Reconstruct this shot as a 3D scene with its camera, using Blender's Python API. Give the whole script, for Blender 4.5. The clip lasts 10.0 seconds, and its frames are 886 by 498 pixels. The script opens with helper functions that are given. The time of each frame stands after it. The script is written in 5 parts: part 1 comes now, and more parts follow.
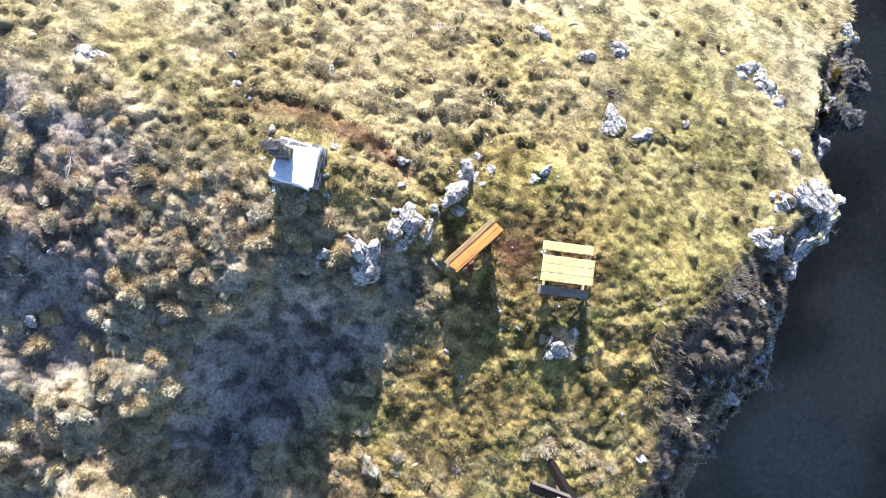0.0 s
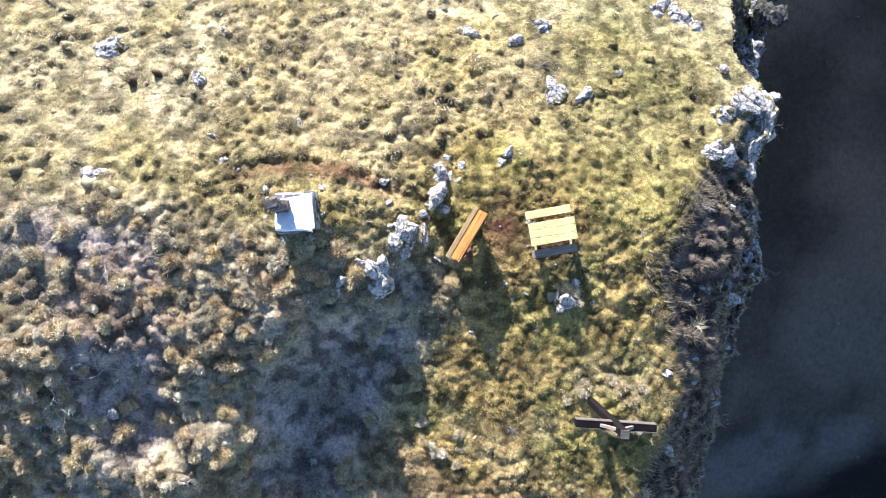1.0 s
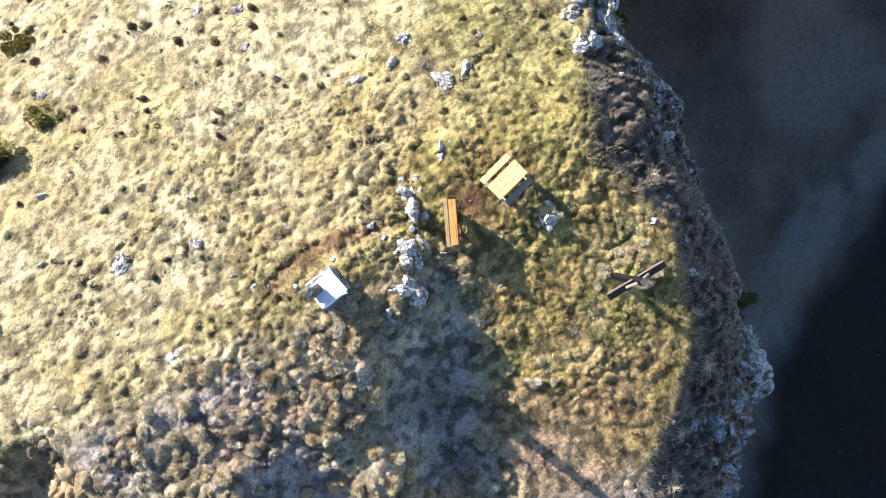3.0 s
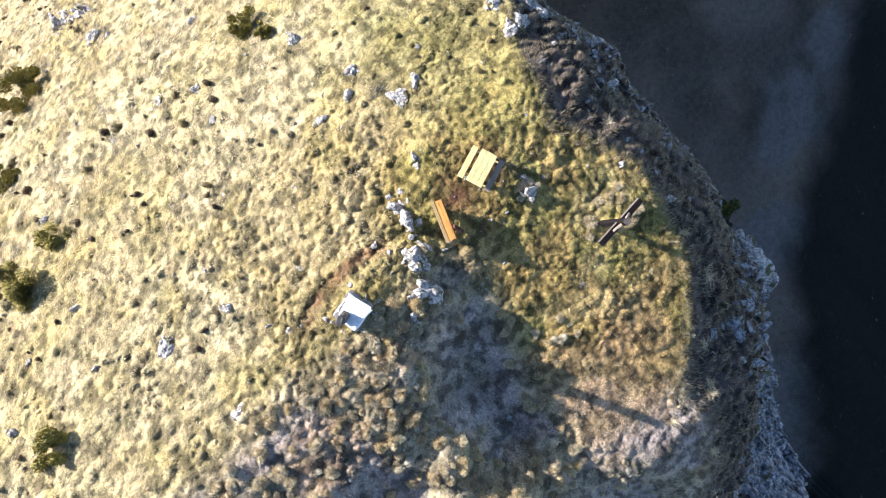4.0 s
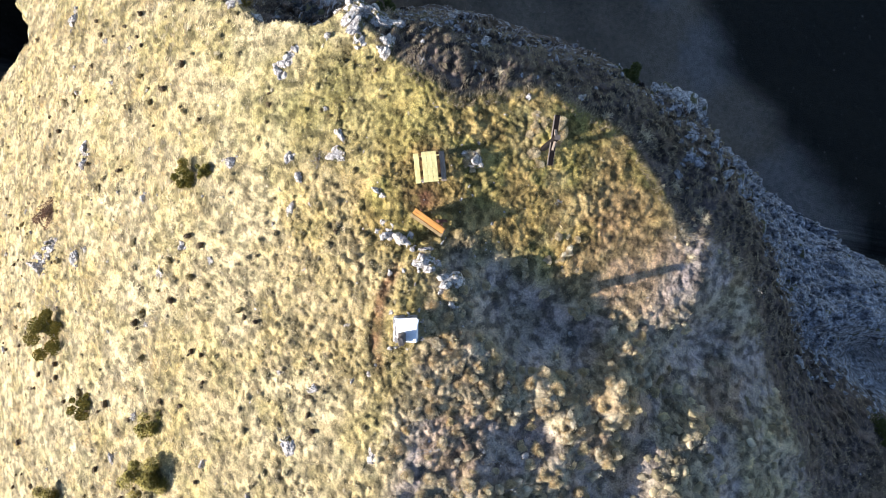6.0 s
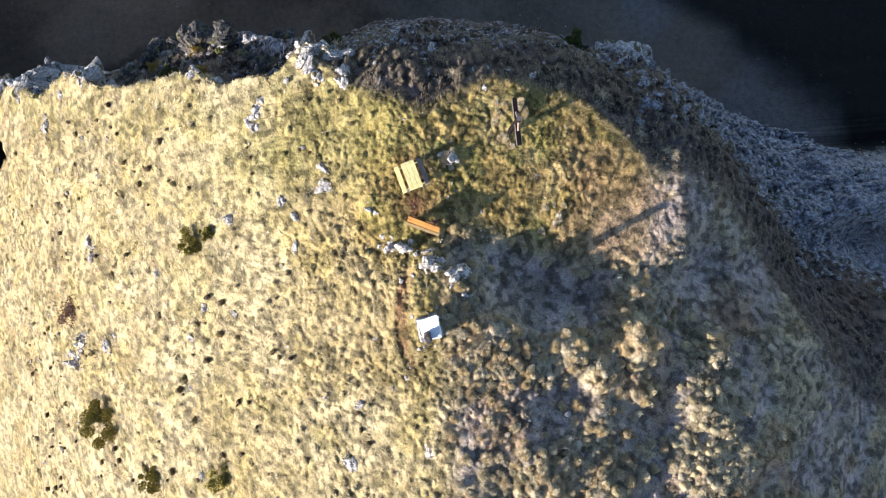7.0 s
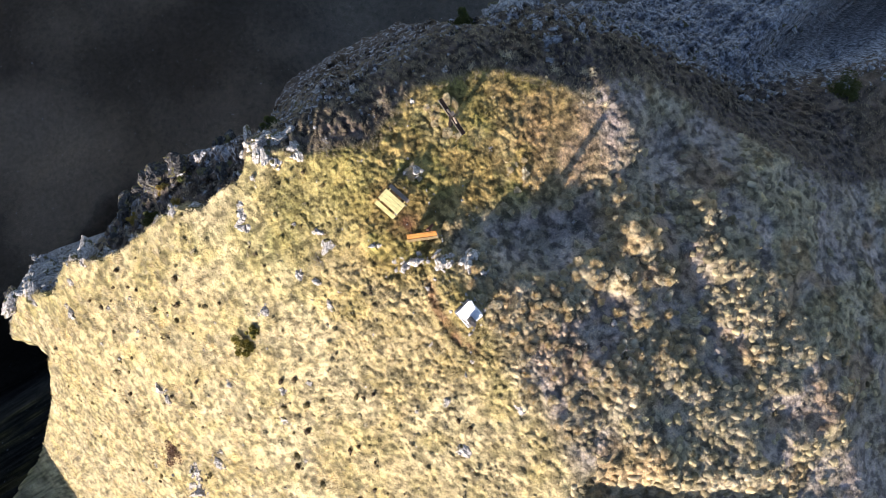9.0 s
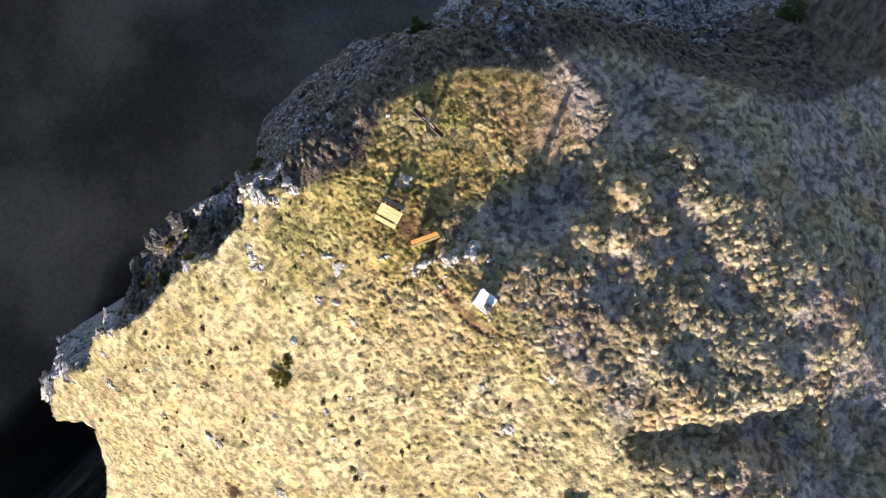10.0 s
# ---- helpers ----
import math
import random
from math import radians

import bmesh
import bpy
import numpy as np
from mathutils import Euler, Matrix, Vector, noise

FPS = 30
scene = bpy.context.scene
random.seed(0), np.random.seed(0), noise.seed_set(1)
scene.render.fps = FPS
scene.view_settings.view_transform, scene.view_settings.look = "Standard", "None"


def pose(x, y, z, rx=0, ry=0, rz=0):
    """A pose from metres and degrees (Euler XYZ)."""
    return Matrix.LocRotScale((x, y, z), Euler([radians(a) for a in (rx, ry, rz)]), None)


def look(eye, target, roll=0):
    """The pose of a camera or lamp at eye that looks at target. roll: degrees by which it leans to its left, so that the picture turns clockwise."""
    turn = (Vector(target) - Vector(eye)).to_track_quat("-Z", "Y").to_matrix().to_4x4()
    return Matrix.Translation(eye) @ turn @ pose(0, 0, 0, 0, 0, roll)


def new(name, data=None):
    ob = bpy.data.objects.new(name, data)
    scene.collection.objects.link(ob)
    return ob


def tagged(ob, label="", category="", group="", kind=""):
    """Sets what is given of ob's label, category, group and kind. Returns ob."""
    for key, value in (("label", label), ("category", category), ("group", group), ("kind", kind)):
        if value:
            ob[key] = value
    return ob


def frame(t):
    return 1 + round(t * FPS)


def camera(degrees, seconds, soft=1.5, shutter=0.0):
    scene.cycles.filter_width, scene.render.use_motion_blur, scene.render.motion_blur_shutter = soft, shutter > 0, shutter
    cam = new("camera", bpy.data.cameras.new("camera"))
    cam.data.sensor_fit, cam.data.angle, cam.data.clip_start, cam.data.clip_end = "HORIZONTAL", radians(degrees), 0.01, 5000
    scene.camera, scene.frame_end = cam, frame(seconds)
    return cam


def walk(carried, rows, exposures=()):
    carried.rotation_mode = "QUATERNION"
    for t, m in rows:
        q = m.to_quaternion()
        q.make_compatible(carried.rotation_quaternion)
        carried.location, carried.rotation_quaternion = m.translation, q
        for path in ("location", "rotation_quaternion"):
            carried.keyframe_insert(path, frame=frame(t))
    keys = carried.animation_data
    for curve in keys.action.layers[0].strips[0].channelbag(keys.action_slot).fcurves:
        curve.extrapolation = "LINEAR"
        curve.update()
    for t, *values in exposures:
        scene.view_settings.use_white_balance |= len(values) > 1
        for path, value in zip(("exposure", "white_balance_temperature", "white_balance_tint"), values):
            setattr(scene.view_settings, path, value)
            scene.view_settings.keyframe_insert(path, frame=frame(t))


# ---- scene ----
# ---- the camera: a drone that looks straight down, climbs and turns ----
cam = camera(72, 10.0, soft=1.0)
PATH = [
    (0, -0.558, -0.084, 19.008, -0.669, -1.756, 23.259),
    (0.5, -0.462, -0.069, 20.172, -0.480, -1.484, 14.640),
    (1, -0.313, -0.074, 21.333, -0.352, -1.160, 6.085),
    (1.5, -0.250, -0.109, 22.492, -0.353, -0.970, -2.525),
    (2, -0.224, -0.015, 23.657, -0.487, -0.866, -11.345),
    (2.5, -0.110, 0.100, 24.774, -0.798, -0.749, -20.102),
    (2.7, -0.049, 0.137, 25.235, -0.940, -0.680, -23.701),
    (3.8, 0.221, 0.306, 27.779, -1.443, -0.678, -42.644),
    (4, 0.175, 0.281, 28.243, -1.400, -0.719, -46.101),
    (4.5, 0.091, 0.276, 29.383, -1.234, -0.881, -54.652),
    (5, 0.102, 0.228, 30.526, -1.196, -1.040, -63.090),
    (5.5, 0.159, 0.164, 31.675, -1.174, -1.090, -71.438),
    (5.7, 0.153, 0.113, 32.133, -1.160, -1.067, -74.792),
    (6.8, -0.069, 0.059, 34.592, -0.747, -1.143, -91.565),
    (7, 0.045, 0.023, 35.011, -0.837, -1.080, -94.556),
    (7.5, 0.293, -0.083, 36.080, -1.135, -0.926, -101.831),
    (8, 0.546, -0.170, 37.172, -1.417, -0.898, -109.085),
    (8.5, 0.759, -0.265, 38.247, -1.614, -1.010, -115.932),
    (9, 0.840, -0.354, 39.367, -1.763, -0.974, -122.611),
    (9.5, 1.008, -0.339, 40.426, -1.936, -0.930, -128.977),
    (10, 1.144, -0.350, 41.479, -1.960, -1.203, -135.050),
]
EXPOSURES = [(0, 1.68, 5150, 16), (2.5, 1.68, 5300, 15), (5.5, 1.55, 5520, 15), (7.5, 1.47, 5740, 16), (10, 1.45, 5920, 18)]
walk(cam, [(t, pose(*p)) for t, *p in PATH], EXPOSURES)

# ---- a low winter sun from the north-north-west under a clear sky ----
SUN_HIGH, SUN_FROM = 15.5, (-0.39, 0.92)
world = bpy.data.worlds.new("sky")
scene.world = world
world.use_nodes = True
wn = world.node_tree.nodes
sky = wn.new("ShaderNodeTexSky")
sky.sky_type = "NISHITA"
sky.sun_disc = False
sky.sun_elevation = radians(SUN_HIGH)
sky.sun_rotation = math.atan2(SUN_FROM[0], SUN_FROM[1])
sky.altitude = 1500
wn["Background"].inputs["Strength"].default_value = 0.083
world.node_tree.links.new(sky.outputs[0], wn["Background"].inputs["Color"])
sun = new("sun", bpy.data.lights.new("sun", "SUN"))
sun.data.energy, sun.data.angle, sun.data.color = 5.0, radians(0.5), (1.0, 0.91, 0.76)
sun.matrix_world = look((-39, 92, 28), (0, 0, 0))

# ---- materials ----
def material(name, rough=0.9, spec=0.2):
    m = bpy.data.materials.new(name)
    m.use_nodes = True
    nt = m.node_tree
    b = nt.nodes["Principled BSDF"]
    b.inputs["Roughness"].default_value = rough
    b.inputs["Specular IOR Level"].default_value = spec
    return m, nt, b


def node(nt, kind, **values):
    n = nt.nodes.new("ShaderNode" + kind)
    for key, value in values.items():
        if key in n.inputs:
            n.inputs[key].default_value = value
    return n


def noise_tex(nt, scale, detail=5.0, rough=0.6, vector=None):
    n = node(nt, "TexNoise", Scale=scale, Detail=detail, Roughness=rough)
    if vector is not None:
        nt.links.new(vector, n.inputs["Vector"])
    return n


def ramp(nt, src, stops):
    r = nt.nodes.new("ShaderNodeValToRGB")
    els = r.color_ramp.elements
    while len(els) < len(stops):
        els.new(0.5)
    for e, (p, c) in zip(els, stops):
        e.position = p
        e.color = (*c, 1) if len(c) == 3 else c
    nt.links.new(src, r.inputs[0])
    return r.outputs[0]


def mix(nt, fac, a, b, mode="MIX"):
    n = nt.nodes.new("ShaderNodeMix")
    n.data_type, n.blend_type = "RGBA", mode
    for value, slot in ((fac, 0), (a, 6), (b, 7)):
        if isinstance(value, (int, float)):
            n.inputs[slot].default_value = value
        elif isinstance(value, tuple):
            n.inputs[slot].default_value = (*value, 1)
        else:
            nt.links.new(value, n.inputs[slot])
    return n.outputs[2]


def bump(nt, b, height, strength, distance):
    n = node(nt, "Bump", Strength=strength, Distance=distance)
    nt.links.new(height, n.inputs["Height"])
    nt.links.new(n.outputs[0], b.inputs["Normal"])


def coords(nt, kind="Object"):
    return nt.nodes.new("ShaderNodeTexCoord").outputs[kind]


def make_limestone(name, dark, mid, pale):
    m, nt, b = material(name, 0.9)
    c = coords(nt)
    big, fine = noise_tex(nt, 4.5, 6, 0.66, c), noise_tex(nt, 16, 6, 0.7, c)
    cracks = node(nt, "TexVoronoi", Scale=4.0)
    cracks.feature = "DISTANCE_TO_EDGE"
    warped = mix(nt, 0.25, c, noise_tex(nt, 3, 3, 0.6, c).outputs["Color"])
    nt.links.new(warped, cracks.inputs["Vector"])
    stone = ramp(nt, big.outputs[0], [(0.3, dark), (0.5, mid), (0.7, pale)])
    lichen = ramp(nt, fine.outputs[0], [(0.35, (0.6, 0.58, 0.55)), (0.55, (0.95, 0.95, 0.95)), (0.75, (1.1, 1.1, 1.08))])
    col = mix(nt, 1.0, stone, lichen, "MULTIPLY")
    seam = ramp(nt, cracks.outputs["Distance"], [(0.0, (0.16, 0.15, 0.15)), (0.03, (0.55, 0.53, 0.52)), (0.08, (1, 1, 1))])
    col = mix(nt, 0.9, col, seam, "MULTIPLY")
    moss = ramp(nt, noise_tex(nt, 1.6, 4, 0.6, c).outputs[0], [(0.55, (0, 0, 0)), (0.6, (1, 1, 1))])
    col = mix(nt, moss, col, (0.13, 0.11, 0.05))
    nt.links.new(col, b.inputs["Base Color"])
    deep = nt.nodes.new("ShaderNodeMath")
    deep.operation = "MULTIPLY_ADD"
    nt.links.new(cracks.outputs["Distance"], deep.inputs[0])
    deep.inputs[1].default_value = 2.0
    nt.links.new(fine.outputs[0], deep.inputs[2])
    bump(nt, b, deep.outputs[0], 0.6, 0.05)
    return m


def make_ground():
    m, nt, b = material("turf", 0.95, 0.1)
    c = coords(nt)
    tone = nt.nodes.new("ShaderNodeAttribute")
    tone.attribute_name = "tone"
    stony = nt.nodes.new("ShaderNodeAttribute")
    stony.attribute_name = "stony"
    blades = noise_tex(nt, 9, 8, 0.72, c)
    patches = noise_tex(nt, 0.9, 5, 0.6, c)
    # dark specks of this noise stand in for shadows between the grass tufts
    col = mix(nt, 1.0, tone.outputs["Color"], ramp(nt, blades.outputs[0], [(0.3, (0.25, 0.23, 0.2)), (0.5, (0.95, 0.95, 0.95)), (0.7, (1.6, 1.57, 1.48))]), "MULTIPLY")
    col = mix(nt, 1.0, col, ramp(nt, patches.outputs[0], [(0.3, (0.72, 0.74, 0.66)), (0.6, (1.1, 1.06, 1.0))]), "MULTIPLY")
    rock = noise_tex(nt, 2.6, 8, 0.75, c)
    rock_col = ramp(nt, rock.outputs[0], [(0.36, (0.03, 0.028, 0.026)), (0.48, (0.2, 0.19, 0.19)), (0.64, (0.58, 0.56, 0.56))])
    chosen = nt.nodes.new("ShaderNodeMath")
    chosen.operation = "MULTIPLY_ADD"
    nt.links.new(noise_tex(nt, 1.3, 6, 0.7, c).outputs[0], chosen.inputs[0])
    chosen.inputs[1].default_value = 1.6
    nt.links.new(stony.outputs["Fac"], chosen.inputs[2])
    shifted = nt.nodes.new("ShaderNodeMath")
    shifted.operation = "SUBTRACT"
    nt.links.new(chosen.outputs[0], shifted.inputs[0])
    shifted.inputs[1].default_value = 0.35
    fac = ramp(nt, shifted.outputs[0], [(0.72, (0, 0, 0)), (0.82, (1, 1, 1))])
    col = mix(nt, fac, col, rock_col)
    nt.links.new(col, b.inputs["Base Color"])
    tuft = node(nt, "TexVoronoi", Scale=4.5)
    nt.links.new(mix(nt, 0.12, c, noise_tex(nt, 2.5, 3, 0.6, c).outputs["Color"]), tuft.inputs["Vector"])
    relief = nt.nodes.new("ShaderNodeMath")
    relief.operation = "MULTIPLY_ADD"
    nt.links.new(tuft.outputs["Distance"], relief.inputs[0])
    relief.inputs[1].default_value = -0.8
    nt.links.new(blades.outputs[0], relief.inputs[2])
    bump(nt, b, relief.outputs[0], 0.9, 0.09)
    return m


def thin(nt, b, col, share):
    """Thin blades and leaves let light through."""
    through_light = nt.nodes.new("ShaderNodeBsdfTranslucent")
    nt.links.new(mix(nt, 1.0, col, (1.1, 0.98, 0.72), "MULTIPLY"), through_light.inputs["Color"])
    both = nt.nodes.new("ShaderNodeMixShader")
    both.inputs[0].default_value = share
    nt.links.new(b.outputs[0], both.inputs[1])
    nt.links.new(through_light.outputs[0], both.inputs[2])
    nt.links.new(both.outputs[0], nt.nodes["Material Output"].inputs["Surface"])


def make_grass():
    m, nt, b = material("grass_blades", 0.75, 0.2)
    tone = nt.nodes.new("ShaderNodeAttribute")
    tone.attribute_name = "tone"
    geo = nt.nodes.new("ShaderNodeNewGeometry")
    vary = ramp(nt, geo.outputs["Random Per Island"], [(0.0, (0.6, 0.58, 0.54)), (0.5, (1, 1, 1)), (1.0, (1.35, 1.33, 1.3))])
    col = mix(nt, 1.0, tone.outputs["Color"], vary, "MULTIPLY")
    nt.links.new(col, b.inputs["Base Color"])
    thin(nt, b, col, 0.24)
    return m


def make_wood(name, pale, dark, grain=1.0, rough=0.7):
    m, nt, b = material(name, rough, 0.3)
    c = coords(nt)
    stretch = nt.nodes.new("ShaderNodeMapping")
    stretch.inputs["Scale"].default_value = (1.2, 16, 16)
    nt.links.new(c, stretch.inputs["Vector"])
    lines = noise_tex(nt, 2.0 * grain, 6, 0.65, stretch.outputs[0])
    blot = noise_tex(nt, 3.0, 4, 0.6, c)
    info = nt.nodes.new("ShaderNodeObjectInfo")
    col = ramp(nt, lines.outputs[0], [(0.3, dark), (0.65, pale)])
    col = mix(nt, 1.0, col, ramp(nt, blot.outputs[0], [(0.3, (0.75, 0.72, 0.7)), (0.6, (1.05, 1.05, 1.05))]), "MULTIPLY")
    col = mix(nt, 1.0, col, ramp(nt, info.outputs["Random"], [(0, (0.85, 0.85, 0.85)), (1, (1.1, 1.1, 1.1))]), "MULTIPLY")
    nt.links.new(col, b.inputs["Base Color"])
    bump(nt, b, lines.outputs[0], 0.35, 0.004)
    return m


def make_plain(name, low, high, scale, rough=0.85, relief=0.01, spec=0.25):
    m, nt, b = material(name, rough, spec)
    c = coords(nt)
    n1, n2 = noise_tex(nt, scale, 6, 0.65, c), noise_tex(nt, scale * 7, 5, 0.65, c)
    col = mix(nt, 1.0, ramp(nt, n1.outputs[0], [(0.32, low), (0.66, high)]), ramp(nt, n2.outputs[0], [(0.3, (0.78, 0.78, 0.78)), (0.6, (1.06, 1.06, 1.06))]), "MULTIPLY")
    nt.links.new(col, b.inputs["Base Color"])
    bump(nt, b, n2.outputs[0], 0.6, relief)
    return m


LIMESTONE = make_limestone("limestone", (0.26, 0.225, 0.19), (0.58, 0.525, 0.46), (0.88, 0.81, 0.71))
# dark grey ledge limestone, darkened further for the shade in its recesses
LEDGE_STONE = make_limestone("shaded_ledge_stone", (0.03, 0.027, 0.024), (0.075, 0.068, 0.062), (0.24, 0.225, 0.21))
SLOPE_STONE = make_limestone("slope_stone", (0.12, 0.115, 0.11), (0.36, 0.345, 0.335), (0.66, 0.64, 0.62))
TURF = make_ground()
GRASS = make_grass()
TABLE_WOOD = make_wood("fresh_pine", (0.84, 0.73, 0.32), (0.72, 0.60, 0.22))
BENCH_WOOD = make_wood("orange_larch", (0.40, 0.185, 0.035), (0.19, 0.08, 0.02))
TAN_WOOD = make_wood("dull_tan_wood", (0.52, 0.38, 0.17), (0.34, 0.24, 0.10))
GREY_WOOD = make_wood("weathered_and_shaded_wood", (0.40, 0.31, 0.225), (0.24, 0.18, 0.13))
EDGE_WOOD = make_wood("dark_weathered_wood", (0.17, 0.14, 0.115), (0.08, 0.065, 0.055))
RED_WOOD = make_wood("reddish_wood", (0.22, 0.09, 0.05), (0.12, 0.05, 0.03))
RUST = make_plain("dark_stained_timber", (0.007, 0.005, 0.0045), (0.016, 0.011, 0.01), 5, 0.9, 0.004, 0.12)
WHITEWASH = make_plain("whitewashed_cement", (0.78, 0.78, 0.77), (0.9, 0.89, 0.87), 2.2, 0.85, 0.01)
HEAP_STONE = make_plain("brown_rubble", (0.10, 0.08, 0.065), (0.24, 0.2, 0.17), 3.5, 0.9, 0.02)
RUBBLE = make_plain("rubble_stone", (0.17, 0.145, 0.12), (0.40, 0.36, 0.32), 3.5, 0.9, 0.02)
LEAF = make_plain("shrub_leaf", (0.045, 0.055, 0.012), (0.13, 0.13, 0.03), 3, 0.7, 0.005)
TWIG = make_plain("dry_twig", (0.26, 0.22, 0.19), (0.46, 0.41, 0.36), 6, 0.85, 0.003)
LEAF_PALE = make_plain("shrub_leaf_pale", (0.14, 0.125, 0.02), (0.40, 0.31, 0.06), 3, 0.7, 0.005)
LEAF_BROWN = make_plain("withered_leaf", (0.20, 0.115, 0.075), (0.38, 0.24, 0.165), 3, 0.8, 0.005)
LEAF_GOLD = make_plain("shrub_leaf_gold", (0.3, 0.2, 0.04), (0.5, 0.36, 0.08), 3, 0.7, 0.005)

# ---- the lie of the land ----
SIZE_TABLE = 512
_lattice = np.random.RandomState(7).rand(SIZE_TABLE, SIZE_TABLE)
_jit_x = np.random.RandomState(8).rand(SIZE_TABLE, SIZE_TABLE)
_jit_y = np.random.RandomState(9).rand(SIZE_TABLE, SIZE_TABLE)


def smooth(a, b, v):
    s = np.clip((v - a) / (b - a), 0, 1)
    return s * s * (3 - 2 * s)


def vnoise(x, y, cell, seed=0):
    """Value noise from 0 to 1, with cells of that many metres."""
    x, y = np.asarray(x) / cell + seed * 17.3, np.asarray(y) / cell + seed * 5.9
    i, j = np.floor(x).astype(int), np.floor(y).astype(int)
    u, v = x - i, y - j
    u, v = u * u * (3 - 2 * u), v * v * (3 - 2 * v)
    n = SIZE_TABLE
    a, b = _lattice[i % n, j % n], _lattice[(i + 1) % n, j % n]
    c, d = _lattice[i % n, (j + 1) % n], _lattice[(i + 1) % n, (j + 1) % n]
    return (a * (1 - u) + b * u) * (1 - v) + (c * (1 - u) + d * u) * v


def fnoise(x, y, cell, octaves=4, seed=0):
    total, weight = 0, 0
    for k in range(octaves):
        total = total + vnoise(x, y, cell / 2**k, seed + 3 * k) / 2**k
        weight += 1 / 2**k
    return total / weight


def warp(x, y):
    """A gentle drift that takes the regularity out of the grids."""
    return 0.7 * (fnoise(x, y, 1.9, 2, 13) - 0.5), 0.7 * (fnoise(x, y, 1.9, 2, 17) - 0.5)


def domes(x, y, cell, low, high, share=0.7, sharp=0.55):
    """Round tufts of mixed size, strewn unevenly: the height 0 to 1 of the tallest one at each place."""
    wx, wy = warp(x, y)
    gx, gy = (np.asarray(x) + wx) / cell, (np.asarray(y) + wy) / cell
    i, j = np.floor(gx).astype(int), np.floor(gy).astype(int)
    best = np.zeros_like(gx, dtype=float)
    n = SIZE_TABLE
    for di in (-1, 0, 1):
        for dj in (-1, 0, 1):
            a, b = (i + di) % n, (j + dj) % n
            px, py = i + di + _jit_x[a, b], j + dj + _jit_y[a, b]
            r = low + (high - low) * _lattice[a, b] ** 1.5
            d2 = ((gx - px) ** 2 + (gy - py) ** 2) / r**2
            tall = (0.5 + 0.5 * _lattice[b, a]) * (_jit_x[b, a] < share)
            best = np.maximum(best, np.clip(1 - d2, 0, 1) ** sharp * tall)
    return best


def crags(x, y, cell, seed=0):
    """Broken rock: tilted blocks of uneven height, parted by clefts."""
    gx, gy = np.asarray(x) / cell + 7.7 * seed + 0.5 * (fnoise(x, y, 2.2 * cell, 2, 27 + seed) - 0.5), np.asarray(y) / cell + 3.1 * seed
    i, j = np.floor(gx).astype(int), np.floor(gy).astype(int)
    first, second, high = np.full(gx.shape, 9.0), np.full(gx.shape, 9.0), np.zeros(gx.shape)
    n = SIZE_TABLE
    for di in (-1, 0, 1):
        for dj in (-1, 0, 1):
            a, b = (i + di) % n, (j + dj) % n
            dx, dy = gx - (i + di + _jit_x[a, b]), gy - (j + dj + _jit_y[a, b])
            d = np.hypot(dx, dy)
            h = _lattice[a, b] + (_lattice[b, a] - 0.5) * dx + (_jit_x[b, a] - 0.5) * dy
            near = d < first
            second = np.where(near, first, np.minimum(second, d))
            high = np.where(near, h, high)
            first = np.where(near, d, first)
    return high * np.clip((second - first) * 5, 0.25, 1)


def smin(a, b, k):
    h = np.clip(0.5 + 0.5 * (b - a) / k, 0, 1)
    return b * (1 - h) + a * h - k * h * (1 - h)


# Where the grass breaks off (brow) and where the cliff falls sheer (brink): x by y, from south to north.
BROW_Y = [-60, -45, -30, -27.3, -24.8, -22.5, -18.8, -16.5, -15, -13.5, -12.1, -9.3, -4.2, 0, 3.8, 6, 7.6, 9.2, 10.4, 13, 14.8, 18.5, 21.3, 24.9, 29.5, 32, 35, 38.7, 43.5, 48, 52, 60, 84]
BROW_X = [-28, -21, -14.3, -12.3, -8.2, -4, 1.2, 2.2, 2.6, 2.9, 4.6, 7.4, 8.9, 7.4, 9, 11.2, 12, 11.2, 11.2, 11.3, 12.7, 13.1, 13.2, 14.2, 16.2, 16.5, 16, 17.6, 19.5, 19.7, 18.5, 15, 16]
BRINK_Y = [-60, -50, -39, -31, -26, -20, -15, -9, -4.7, 0.5, 2.9, 6.5, 9, 13, 16.5, 19, 22, 25, 28.5, 32, 36, 40, 44, 48, 56, 64, 84]
BRINK_X = [1, 3, 5.5, 8, 9.2, 10.8, 12.4, 13.4, 13.6, 13.6, 13.6, 14.0, 15.4, 17.3, 18.8, 19.2, 19.0, 18.9, 18.9, 19, 19.2, 21.5, 26, 29, 30, 26, 22]
CUT_X = [-60, -10, 3.5, 5.5, 7.4, 9.1, 11, 13, 15, 17.5, 20.5, 24]
CUT_Y = [140, 110, 76, 66, 58.8, 52.8, 49.5, 46.5, 47, 51, 56, 60]
FALL_Y = [-60, -45, -31, -22, -15, -10, -4, 3, 8, 12, 20, 30, 36, 41, 47, 60]
FALL_Z = [16, 15, 12, 9, 7.5, 7, 6.5, 4.2, 6.5, 8, 8.5, 8, 8, 13, 18, 18]

